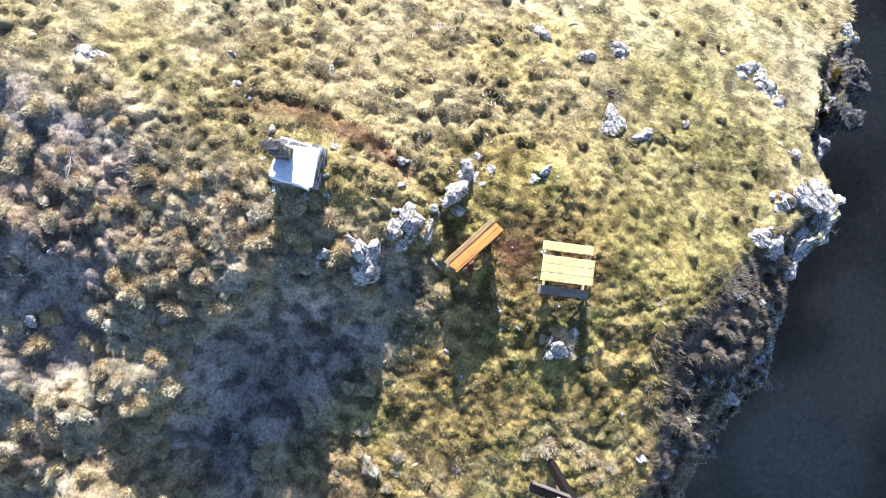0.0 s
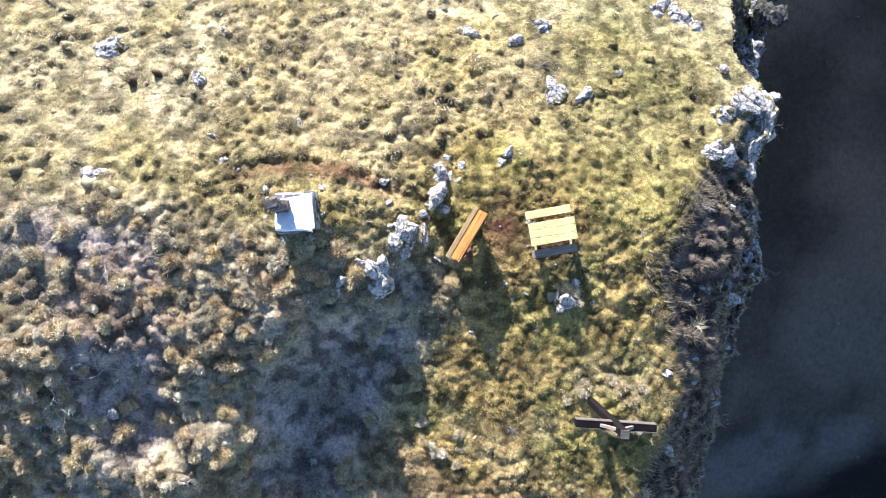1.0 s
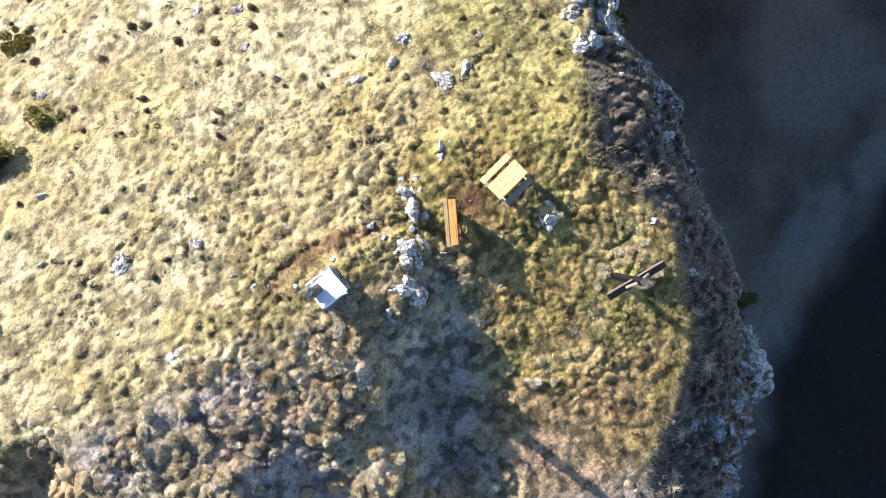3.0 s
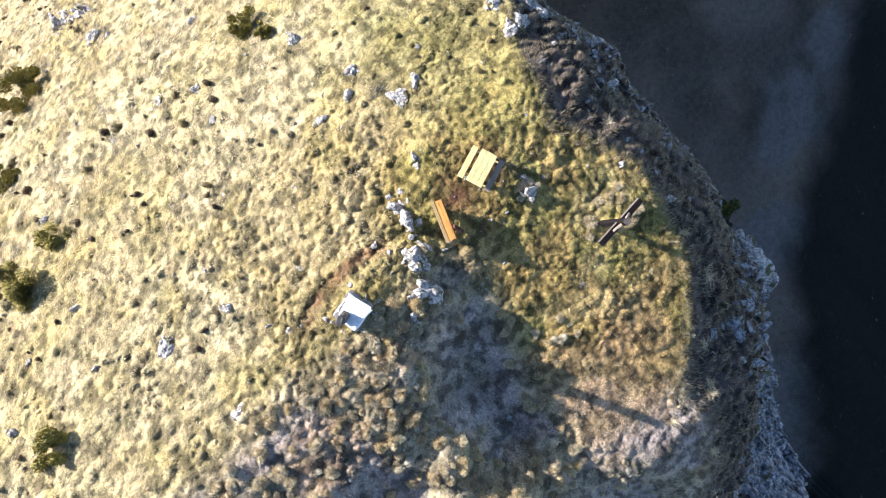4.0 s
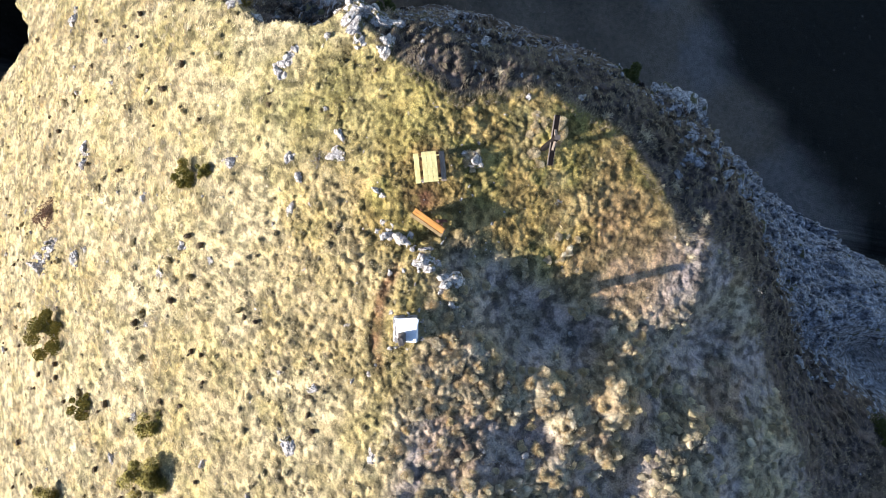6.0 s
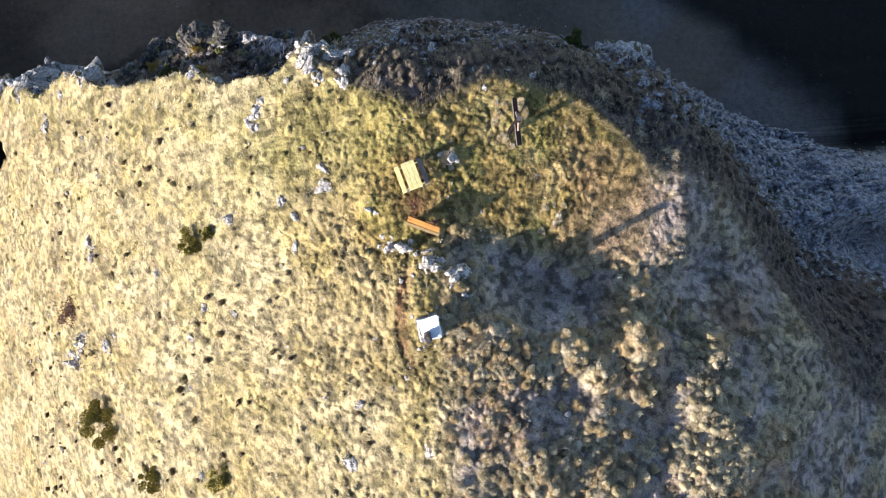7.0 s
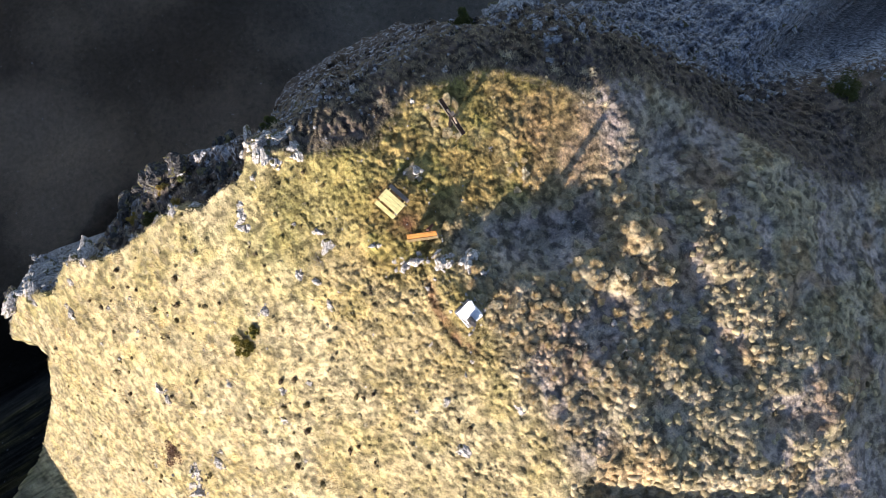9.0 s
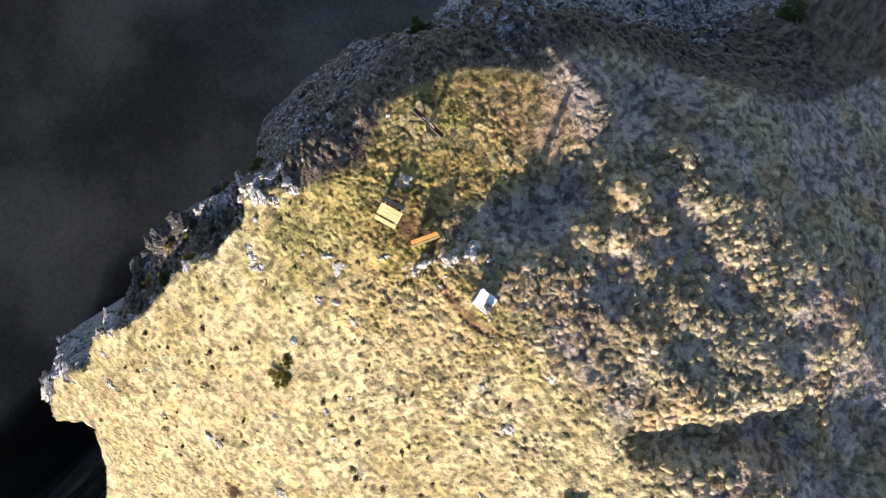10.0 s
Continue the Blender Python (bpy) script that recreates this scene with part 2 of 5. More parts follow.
SWELLS = [(-3.3, -5.8, 2.3, 2.7, 1.3), (-4.6, -9.9, 1.6, 1.2, 0.5), (-4.0, -12.3, 0.8, 1.1, -0.85), (-4.0, -17.0, 4.0, 3.4, 0.9), (-6.9, -7.6, 1.1, 0.9, -0.9),
          (-8.6, -9.2, 1.3, 0.8, -0.3), (-7.0, -11.6, 1.0, 1.1, -1.55), (-9.9, -11.6, 0.9, 1.0, -1.0), (-5.6, -11.3, 0.9, 0.8, -1.0), (-9.4, -7.6, 1.0, 0.9, 0.35), (-10.8, -9.0, 1.6, 1.3, -0.6), (-11.6, -15.5, 1.5, 1.5, -0.5), (-7.6, -16.7, 1.0, 0.9, -0.85),
          (-15.6, -8.3, 2.0, 1.6, -0.35), (-21.4, -11.0, 2.2, 2.4, -0.4), (-9.5, -6.0, 1.3, 0.9, 0.3), (-13.0, -12.4, 1.5, 1.2, 0.35), (-9.8, -2.4, 2.2, 1.2, -0.3)]


def east_face(y):
    """The stretch where the cliff leans back instead of falling sheer: 0 to 1."""
    return smooth(-15, -10, np.asarray(y, float)) * smooth(11, 6, np.asarray(y, float))


def land(x, y):
    """The height of the ground without its tufts and stones."""
    x, y = np.asarray(x, float), np.asarray(y, float)
    yl = np.clip(y, -60, 80)
    wob = 0.9 * (fnoise(x, y, 5.0, 3, 2) - 0.5)
    # the meadow falls ever more steeply to the north
    yn = np.minimum(y, 46)
    meadow = 1.12 - 0.45 * yn - 0.0085 * np.clip(yn - 6, 0, 40) ** 2 - 0.015 * np.abs(x + 2) - 0.95 * np.clip(y - 46, 0, 30) - 0.02 * np.clip(y - 76, 0, None)
    # unseen ridge added in the north to keep the low sun off the valley
    meadow = meadow + (-34 - meadow) * smooth(102, 128, y)
    terrace = (0.075 - 0.022 * smooth(-2, -7, y)) * (y - 0.8) - 0.14 * np.clip(3.5 - x, 0, 6) * smooth(0, -7, y) - 0.06 * np.clip(-9 - y, 0, 8) - 0.42 * np.clip(-15.4 - y, 0, 14)
    # the lee slope falls about as steeply as the sun stands, so that its tufts just catch the light
    run = (0.5 - 2.5 * smooth(-3.6, -5.6, x) - 1.1 * smooth(-6, -11, x) - y) / 0.92
    run = np.where(run > 0, run, 0.25 * run)
    lee = 0.78 - 0.015 * np.abs(x - 0.39 * run + 2) - 0.222 * run + 0.085 * smooth(-5, -9, x) * np.clip(run - 3.5, 0, 60)
    dip = -0.2 + 1.0 * (fnoise(x, y, 3.2, 2, 81) - 0.49)
    # hollows (+) that lie in shade and mounds (-) that stand up into the light
    for hx, hy, rx, ry, deep in SWELLS:
        dip = dip + deep * np.exp(-(((x - hx) / rx) ** 2 + ((y - hy) / ry) ** 2))
    dip = dip + 0.36 * np.clip(-20 - y - 0.12 * x, 0, 60) + 0.12 * np.clip(-25 - x, 0, 60) - 0.5 * smooth(-6, -12, x) * smooth(-9, -3, y)
    dip = dip + 0.8 * smooth(-24.5, -27, x) * smooth(-5, -8, y)
    lee = lee - dip * smooth(0.0, 2.0, run)
    # the hollow to the west
    across, along = (x + 22.6) * 0.747 - (y + 3.4) * 0.665, (x + 22.6) * -0.665 - (y + 3.4) * 0.747
    lee = lee - 1.5 * np.exp(-(((across + 0.8 * wob) / 1.5) ** 2)) * smooth(-7.5, -4, along) * smooth(9, 5, along)
    bound = x - np.interp(y, [-17, -15, -13, -11.5, -10, -8.6, -6, -3, -1, 1, 3], [-1.0, -2.4, -3.6, -3.2, -2.3, -1.8, -1.2, -1.9, -0.9, -1.2, -3.0]) + 1.0 * wob
    shelf = smooth(-2.0, 1.4, bound)
    g = lee * (1 - shelf) + terrace * shelf
    z = smin(meadow, g, 1.0)
    z = z + 0.25 * np.exp(-(((x + 4.9) / 2.0) ** 2 + ((y - 0.7) / 1.5) ** 2))
    z = z + 0.35 * np.exp(-(((x - 7.3) / 1.3) ** 2 + ((y + 5.2) / 1.2) ** 2))
    z = z + 0.35 * np.exp(-(((x - 2.8) / 0.7) ** 2 + ((y - 3.4) / 0.6) ** 2))
    z = z + 0.3 * wob * smooth(0, 6, np.abs(y - 1))
    brow = np.interp(yl, BROW_Y, BROW_X) + 0.9 * (fnoise(x, y, 2.6, 3, 5) - 0.5)
    brink = np.interp(yl, BRINK_Y, BRINK_X) + 1.0 * (fnoise(x, y, 2.2, 3, 11) - 0.5)
    fall = np.interp(yl, FALL_Y, FALL_Z)
    u = (x - brow) / np.maximum(brink - brow, 0.8)
    rough = 1.3 * (fnoise(x, y, 1.8, 5, 21) - 0.5) + 0.5 * np.abs(vnoise(x, y, 0.8, 23) - 0.5)
    rough = rough * (1 + 0.7 * smooth(-15, -24, y))
    z = z - fall * (0.06 * smooth(0, 0.2, u) + 0.94 * np.clip(u, 0, 1) ** (1.9 - 1.45 * smooth(6.5, 9, y) * smooth(40, 35, y))) + rough * smooth(0.02, 0.5, u)
    # bare rock breaks through, and clumps of grass stand in rows across the steep face
    on_slope = smooth(0.05, 0.3, u)
    bare = np.clip(smooth(0.3, 0.7, u) * smooth(-13, -20, y) + smooth(0.55, 0.9, u) + smooth(0.0, 0.3, u) * smooth(6, 9, y), 0, 1) * smooth(0.36, 0.52, fnoise(x, y, 2.0, 3, 63))
    z = z + on_slope * bare * (0.85 * crags(x, y, 1.2, 1) + 0.4 * crags(x, y, 0.5, 2) - 0.45)
    z = z + on_slope * (1 - bare) * (0.42 * domes(x + 0.4 * y, 1.5 * y, 0.62, 0.4, 0.95, 0.85, 0.8) - 0.1)
    # the northern gully
    cut = smooth(0, 6.0, y - np.interp(x, CUT_X, CUT_Y) + 2.4 * (fnoise(x, y, 2.4, 3, 45) - 0.5)) * smooth(130, 112, y)
    over = np.clip(x - brink, 0, None)
    far_in = smooth(4, 16, y - np.interp(x, CUT_X, CUT_Y)) * smooth(130, 112, y)
    z = z - (8 * cut + 22 * far_in) * (1 - smooth(0, 9, over))
    east = east_face(y)
    cliff = np.maximum(smin(over * (6.0 - 3.5 * east), 84 + (over - 14) * 0.3, 24), 0) * (over > 0)
    z = z - cliff
    far = np.clip(-y - 60, 0, 300) + np.clip(-x - 70, 0, 300)
    z = z - 0.2 * far * (x < brink)
    valley = -90 - 0.25 * over + 9 * (fnoise(x, y, 45, 5, 91) - 0.5)
    w = smooth(3 + 7 * east, 15 + 7 * east, over)
    return z * (1 - w) + valley * w


def shelf_of(x, y):
    return smooth(-2.0, 1.2, x - np.interp(y, [-16, -13, -9, -6, -3, -1, 1, 3, 6], [-1.2, -1.6, -1.8, -0.5, 0.3, 0.3, -0.5, -0.5, 2.0]))


def crests(x, y):
    """Where the tussocks of the lee gather: 0 to 1."""
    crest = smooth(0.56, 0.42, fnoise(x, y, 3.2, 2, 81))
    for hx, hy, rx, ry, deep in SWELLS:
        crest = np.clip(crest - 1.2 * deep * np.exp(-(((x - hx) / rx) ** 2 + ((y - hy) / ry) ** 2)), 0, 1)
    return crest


def lush(x, y):
    """How tall the tussocks stand at a place."""
    shelf = shelf_of(x, y)
    lee = smooth(1.8, -1.2, y + 0.04 * x) * (1 - shelf)
    patch = smooth(0.36, 0.6, fnoise(x, y, 3.6, 3, 31))
    west = smooth(-4, -9, x)
    bowl = np.exp(-((np.hypot((x + 3.2) / 3.2, (y + 5.8) / 3.4)) ** 3))
    far_north = smooth(4, 12, y)
    flat = np.exp(-((np.hypot((x + 4.2) / 3.0, (y + 0.2) / 1.5)) ** 3))
    crest = crests(x, y)
    high = lee * (0.1 + 0.12 * crest * (0.6 + 0.4 * np.maximum(patch, west))) * (1 - 0.7 * bowl)
    high = high + (1 - lee) * (0.11 * (1 - 0.4 * shelf) + 0.13 * patch * (1 - 0.85 * shelf) * (1 - 0.5 * far_north))
    high = high * (1 - 0.7 * flat)
    calm = 1 - 0.95 * np.exp(-((np.hypot((x - 2.8) / 2.0, (y - 0.75) / 1.2)) ** 4))
    high = high * (1 - 0.7 * np.exp(-((np.hypot((x - 0.2) / 2.4, (y + 11.5) / 3.6)) ** 4)))
    return high * calm * (1 - np.exp(-((np.hypot((x + 4.8) / 1.0, (y - 0.55) / 1.0)) ** 6)))


def way_dist(x, y):
    """The distance from the worn way behind the block."""
    return y - 2.3 + 0.10 * (x + 4.8) ** 2 * (x < -4.8) + 0.3 * np.clip(x + 3.4, 0, 9)


def lumps(x, y):
    """How high the small clumps of the turf stand."""
    shelf = shelf_of(x, y)
    lee = smooth(1.8, -1.2, y + 0.04 * x) * (1 - shelf)
    patch = smooth(0.3, 0.6, fnoise(x, y, 2.4, 3, 35))
    calm = np.exp(-((np.hypot((x - 2.8) / 2.0, (y - 0.75) / 1.2)) ** 4)) + 0.6 * np.exp(-((np.hypot((x - 0.2) / 2.2, (y + 11.5) / 3.4)) ** 4))
    return (0.19 * (0.45 + 0.55 * patch) * (1 - 0.4 * smooth(5, 11, y)) - 0.03 * shelf - 0.04 * lee) * np.clip(1 - calm, 0.1, 1)


def tufts(x, y):
    """Tussocks: how far they raise the ground."""
    a = domes(x, y, 0.6, 0.32, 0.95, 0.8, 0.8)
    b = domes(x + 31, y - 12, 0.4, 0.5, 1.0, 1.0, 1.0)
    c = domes(x - 7, y + 3, 0.95, 0.1, 0.36, 0.42) * smooth(1.0, 4.0, y) * smooth(0.36, 0.6, fnoise(x, y, 6.0, 3, 37))
    near = smooth(26, 18, x)
    close = smooth(11, 9, np.abs(x)) * smooth(10, 8, np.abs(y))
    d = domes(x + 3, y + 9, 0.23, 0.4, 0.95, 0.85, 0.8) * close * (0.35 + 0.65 * smooth(0.4, 0.6, fnoise(x, y, 1.4, 2, 43)))
    way = 0.12 * smooth(-0.9, 0.05, way_dist(x, y)) * smooth(0.3, 0.05, way_dist(x, y)) * smooth(-8, -6.5, x) * smooth(-0.8, -2.0, x)
    return (lush(x, y) * 0.9 * a + lumps(x, y) * b + 0.26 * c + 0.1 * d + 0.06 * (fnoise(x, y, 0.5, 3, 41) - 0.5)) * near - way


def ground(x, y):
    return land(x, y) + tufts(x, y)

# ---- the ground: one sheet from the summit to the horizon ----
def spread(stretches, reach, up_growth=1.13):
    """Grid lines: even steps within each stretch (from, to, step), then ever wider ones out to the horizon."""
    mid = [v for a, b, step in stretches for v in np.arange(a, b - step / 2, step)] + [stretches[-1][1]]
    s, v, up = stretches[-1][2], mid[-1], []
    while v < reach:
        s *= up_growth
        v += s
        up.append(v)
    s, v, down = stretches[0][2], mid[0], []
    while v > -reach:
        s *= 1.13
        v -= s
        down.append(v)
    return np.array(down[::-1] + mid + up)


STRAW, PALE, OLIVE, MOSS = np.array((0.425, 0.345, 0.188)), np.array((0.56, 0.48, 0.305)), np.array((0.36, 0.285, 0.088)), np.array((0.235, 0.215, 0.05))
EARTH, RUSSET, DULL, DEEP = np.array((0.20, 0.095, 0.055)), np.array((0.38, 0.235, 0.115)), np.array((0.42, 0.352, 0.352)), np.array((0.185, 0.135, 0.096))


def blend(a, b, w):
    return a + (b - a) * w[..., None]


def tones(x, y, dulled=0.75):
    """What grows where, with some shade worked in: the colour of the turf at each place."""
    n1, n2, n3 = fnoise(x, y, 6, 4, 51), fnoise(x, y, 2.2, 4, 61), fnoise(x, y, 1.1, 3, 71)
    col = blend(STRAW + 0 * x[..., None], PALE, 0.4 * smooth(0.35, 0.7, n1))
    col = blend(col, OLIVE, 0.35 * smooth(0.5, 0.7, n2))
    brow = np.interp(np.clip(y, -60, 80), BROW_Y, BROW_X)
    shelf = shelf_of(x, y) * smooth(6.5, 3.0, y) * smooth(-15, -11.5, y)
    green = blend(OLIVE + 0 * x[..., None], MOSS, smooth(0.45, 0.65, n3) * 0.7)
    green = blend(green, STRAW, 0.5 * smooth(0.5, 0.62, n2))
    green = blend(green, np.array((0.42, 0.275, 0.10)), 0.5 * smooth(0.5, 0.6, fnoise(x, y, 1.7, 3, 67)))
    col = blend(col, green, shelf * 0.85)
    # green along the way up from the north-east, and round the block
    col = blend(col, blend(np.array((0.34, 0.285, 0.115)) + 0 * x[..., None], np.array((0.23, 0.21, 0.07)), smooth(0.4, 0.6, n2)), 0.85 * np.exp(-(((x - 7.6 + 0.2 * (y - 6)) / 3.6) ** 2 + ((y - 6) / 7.0) ** 2)))
    col = blend(col, OLIVE, 0.75 * np.exp(-(((x + 4.2) / 3.6) ** 2 + ((y - 0.4) / 1.6) ** 2)))
    col = blend(col, RUSSET, 0.8 * smooth(0.35, 0.55, n2) * np.exp(-(((x - 2.2) / 3.4) ** 2 + ((y + 10.5) / 2.8) ** 2)))
    col = blend(col, np.array((0.50, 0.36, 0.24)), 0.85 * np.exp(-(np.hypot((x + 0.2) / 2.6, (y + 12.0) / 3.6) ** 3)))
    col = blend(col, np.array((0.30, 0.255, 0.115)), 0.6 * smooth(0.35, 0.6, n2) * smooth(-8, -2, x - brow) * smooth(2, 6, y))
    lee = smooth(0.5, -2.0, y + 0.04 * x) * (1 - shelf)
    # dead grey grass plus the shade's blue in the hollows, less on sunlit mounds
    col = blend(col, DULL, lee * dulled * (1 - 0.65 * crests(x, y)))
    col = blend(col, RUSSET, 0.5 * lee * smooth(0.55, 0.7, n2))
    # bare earth between table and bench, and the worn way behind the block
    bare = np.exp(-((np.hypot((x - 2.15) / 0.75, (y - 0.75) / 1.0)) ** 3)) + 0.8 * np.exp(-((np.hypot((x - 3.9) / 1.0, (y - 0.9) / 0.9)) ** 4))
    bare = bare + 0.75 * smooth(-0.75, -0.2, way_dist(x, y)) * smooth(0.25, 0.0, way_dist(x, y)) * smooth(-8, -6.5, x) * smooth(-1.0, -2.4, x)
    col = blend(col, EARTH, np.clip(bare, 0, 1) * smooth(0.2, 0.42, n3 + 0.12))
    # below the brow: dark brown turf, with the shade of its recesses painted in
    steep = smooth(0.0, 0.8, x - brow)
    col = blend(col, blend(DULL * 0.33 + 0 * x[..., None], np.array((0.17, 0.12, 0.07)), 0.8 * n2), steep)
    brink = np.interp(np.clip(y, -60, 80), BRINK_Y, BRINK_X)
    # the valley: dull slopes, a pale band of scree, near-black ground beyond it
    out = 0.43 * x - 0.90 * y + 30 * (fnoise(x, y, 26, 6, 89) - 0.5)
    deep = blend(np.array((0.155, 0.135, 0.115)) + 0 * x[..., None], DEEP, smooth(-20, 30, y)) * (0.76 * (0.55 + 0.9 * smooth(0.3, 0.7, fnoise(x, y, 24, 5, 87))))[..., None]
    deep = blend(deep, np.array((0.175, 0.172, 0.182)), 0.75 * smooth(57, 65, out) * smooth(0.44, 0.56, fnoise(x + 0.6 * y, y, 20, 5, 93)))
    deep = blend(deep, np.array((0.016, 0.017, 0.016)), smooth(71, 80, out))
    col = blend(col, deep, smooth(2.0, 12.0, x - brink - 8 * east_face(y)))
    # the gully: its deep shade is put into the colour as near-black ground
    gully_shade = smooth(0.5, 4.0, y - np.interp(x, CUT_X, CUT_Y))
    col = blend(col, np.array((0.03, 0.027, 0.022)), gully_shade * smooth(60, 10, np.abs(x)))
    mottle = fnoise(x, y, 0.8, 2, 77)
    col = blend(col, OLIVE, 0.22 * smooth(0.5, 0.7, fnoise(x, y, 1.3, 3, 79)) * (1 - steep))
    # fine specks: shadows the tufts cast on one another, put into the colour
    tuft_shade = smooth(0.28, 0.62, fnoise(x, y, 0.34, 2, 83))
    spots = (0.58 + 0.35 * n3 + 0.1 + 0.35 * smooth(0.25, 0.75, mottle)) * (0.5 + 0.76 * tuft_shade)
    return col * (spots + (1 - spots) * smooth(1.0, 5.0, x - brink - 3 * east_face(y)))[..., None]


def stones(x, y):
    """How stony the ground is."""
    brow = np.interp(np.clip(y, -60, 80), BROW_Y, BROW_X)
    brink = np.interp(np.clip(y, -60, 80), BRINK_Y, BRINK_X)
    u = (x - brow) / np.maximum(brink - brow, 0.8)
    s = 0.25 * smooth(0.3, 0.95, u)
    s = s + 0.6 * smooth(0.35, 0.7, u) * smooth(-17, -25, y)
    s = s + 0.12 * smooth(0, 0.3, u) * smooth(6, 10, y) + 0.4 * smooth(0.1, 0.5, u) * smooth(34, 40, y)
    return s * smooth(14, 3, x - brink - 5 * east_face(y)) * smooth(1.0, -1.0, y - np.interp(x, CUT_X, CUT_Y))


def grid_mesh(name, xs, ys):
    X, Y = np.meshgrid(xs, ys)
    Z = ground(X, Y)
    ny, nx = X.shape
    co = np.stack([X, Y, Z], -1).reshape(-1, 3)
    k = np.arange(nx * ny).reshape(ny, nx)
    quads = np.stack([k[:-1, :-1], k[:-1, 1:], k[1:, 1:], k[1:, :-1]], -1).reshape(-1, 4)
    me = bpy.data.meshes.new(name)
    me.vertices.add(len(co))
    me.vertices.foreach_set("co", co.astype(np.float32).ravel())
    me.loops.add(quads.size)
    me.loops.foreach_set("vertex_index", quads.astype(np.int32).ravel())
    me.polygons.add(len(quads))
    me.polygons.foreach_set("loop_start", np.arange(0, quads.size, 4, dtype=np.int32))
    me.polygons.foreach_set("loop_total", np.full(len(quads), 4, dtype=np.int32))
    me.polygons.foreach_set("use_smooth", np.ones(len(quads), dtype=bool))
    me.update(calc_edges=True)
    tone = me.attributes.new("tone", "FLOAT_COLOR", "POINT")
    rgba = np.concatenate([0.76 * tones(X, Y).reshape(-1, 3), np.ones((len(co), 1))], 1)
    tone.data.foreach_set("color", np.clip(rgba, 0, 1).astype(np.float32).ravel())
    st = me.attributes.new("stony", "FLOAT", "POINT")
    st.data.foreach_set("value", stones(X, Y).astype(np.float32).ravel())
    me.materials.append(TURF)
    return me


def strands(name, base, azim, length, width, rise, droop, tone):
    """Blades of grass as one mesh: bent ones of a strip and a tip, or straight ones where droop is None."""
    n = len(base)
    side = np.stack([-np.sin(azim), np.cos(azim), 0 * azim], -1) * width[:, None] * 0.5
    out = np.stack([np.cos(azim), np.sin(azim)], -1)

    def step(p, angle, l):
        return p + np.concatenate([out * (np.cos(angle) * l)[:, None], (np.sin(angle) * l)[:, None]], 1)

    if droop is None:
        co = np.stack([base - side, base + side, step(base, rise, length)], 1)
        sizes, order = [3], [[0, 1, 2]]
    else:
        mid = step(base, rise, length * 0.5)
        tip = step(mid, rise - droop, length * 0.5)
        co = np.stack([base - side, base + side, mid + side * 0.8, mid - side * 0.8, tip], 1)
        sizes, order = [4, 3], [[0, 1, 2, 3], [3, 2, 4]]
    per = co.shape[1]
    loops = (np.arange(n)[:, None] * per + sum(order, [])).astype(np.int32)
    me = bpy.data.meshes.new(name)
    me.vertices.add(n * per)
    me.vertices.foreach_set("co", co.astype(np.float32).ravel())
    me.loops.add(loops.size)
    me.loops.foreach_set("vertex_index", loops.ravel())
    me.polygons.add(n * len(sizes))
    totals = np.tile(np.array(sizes, dtype=np.int32), n)
    me.polygons.foreach_set("loop_start", np.concatenate([[0], np.cumsum(totals)[:-1]]).astype(np.int32))
    me.polygons.foreach_set("loop_total", totals)
    me.update(calc_edges=True)
    rgba = np.ones((n, per, 4))
    rgba[:, :, :3] = tone[:, None]
    att = me.attributes.new("tone", "FLOAT_COLOR", "POINT")
    att.data.foreach_set("color", np.clip(rgba, 0, 1).astype(np.float32).ravel())
    me.materials.append(GRASS)
    return me


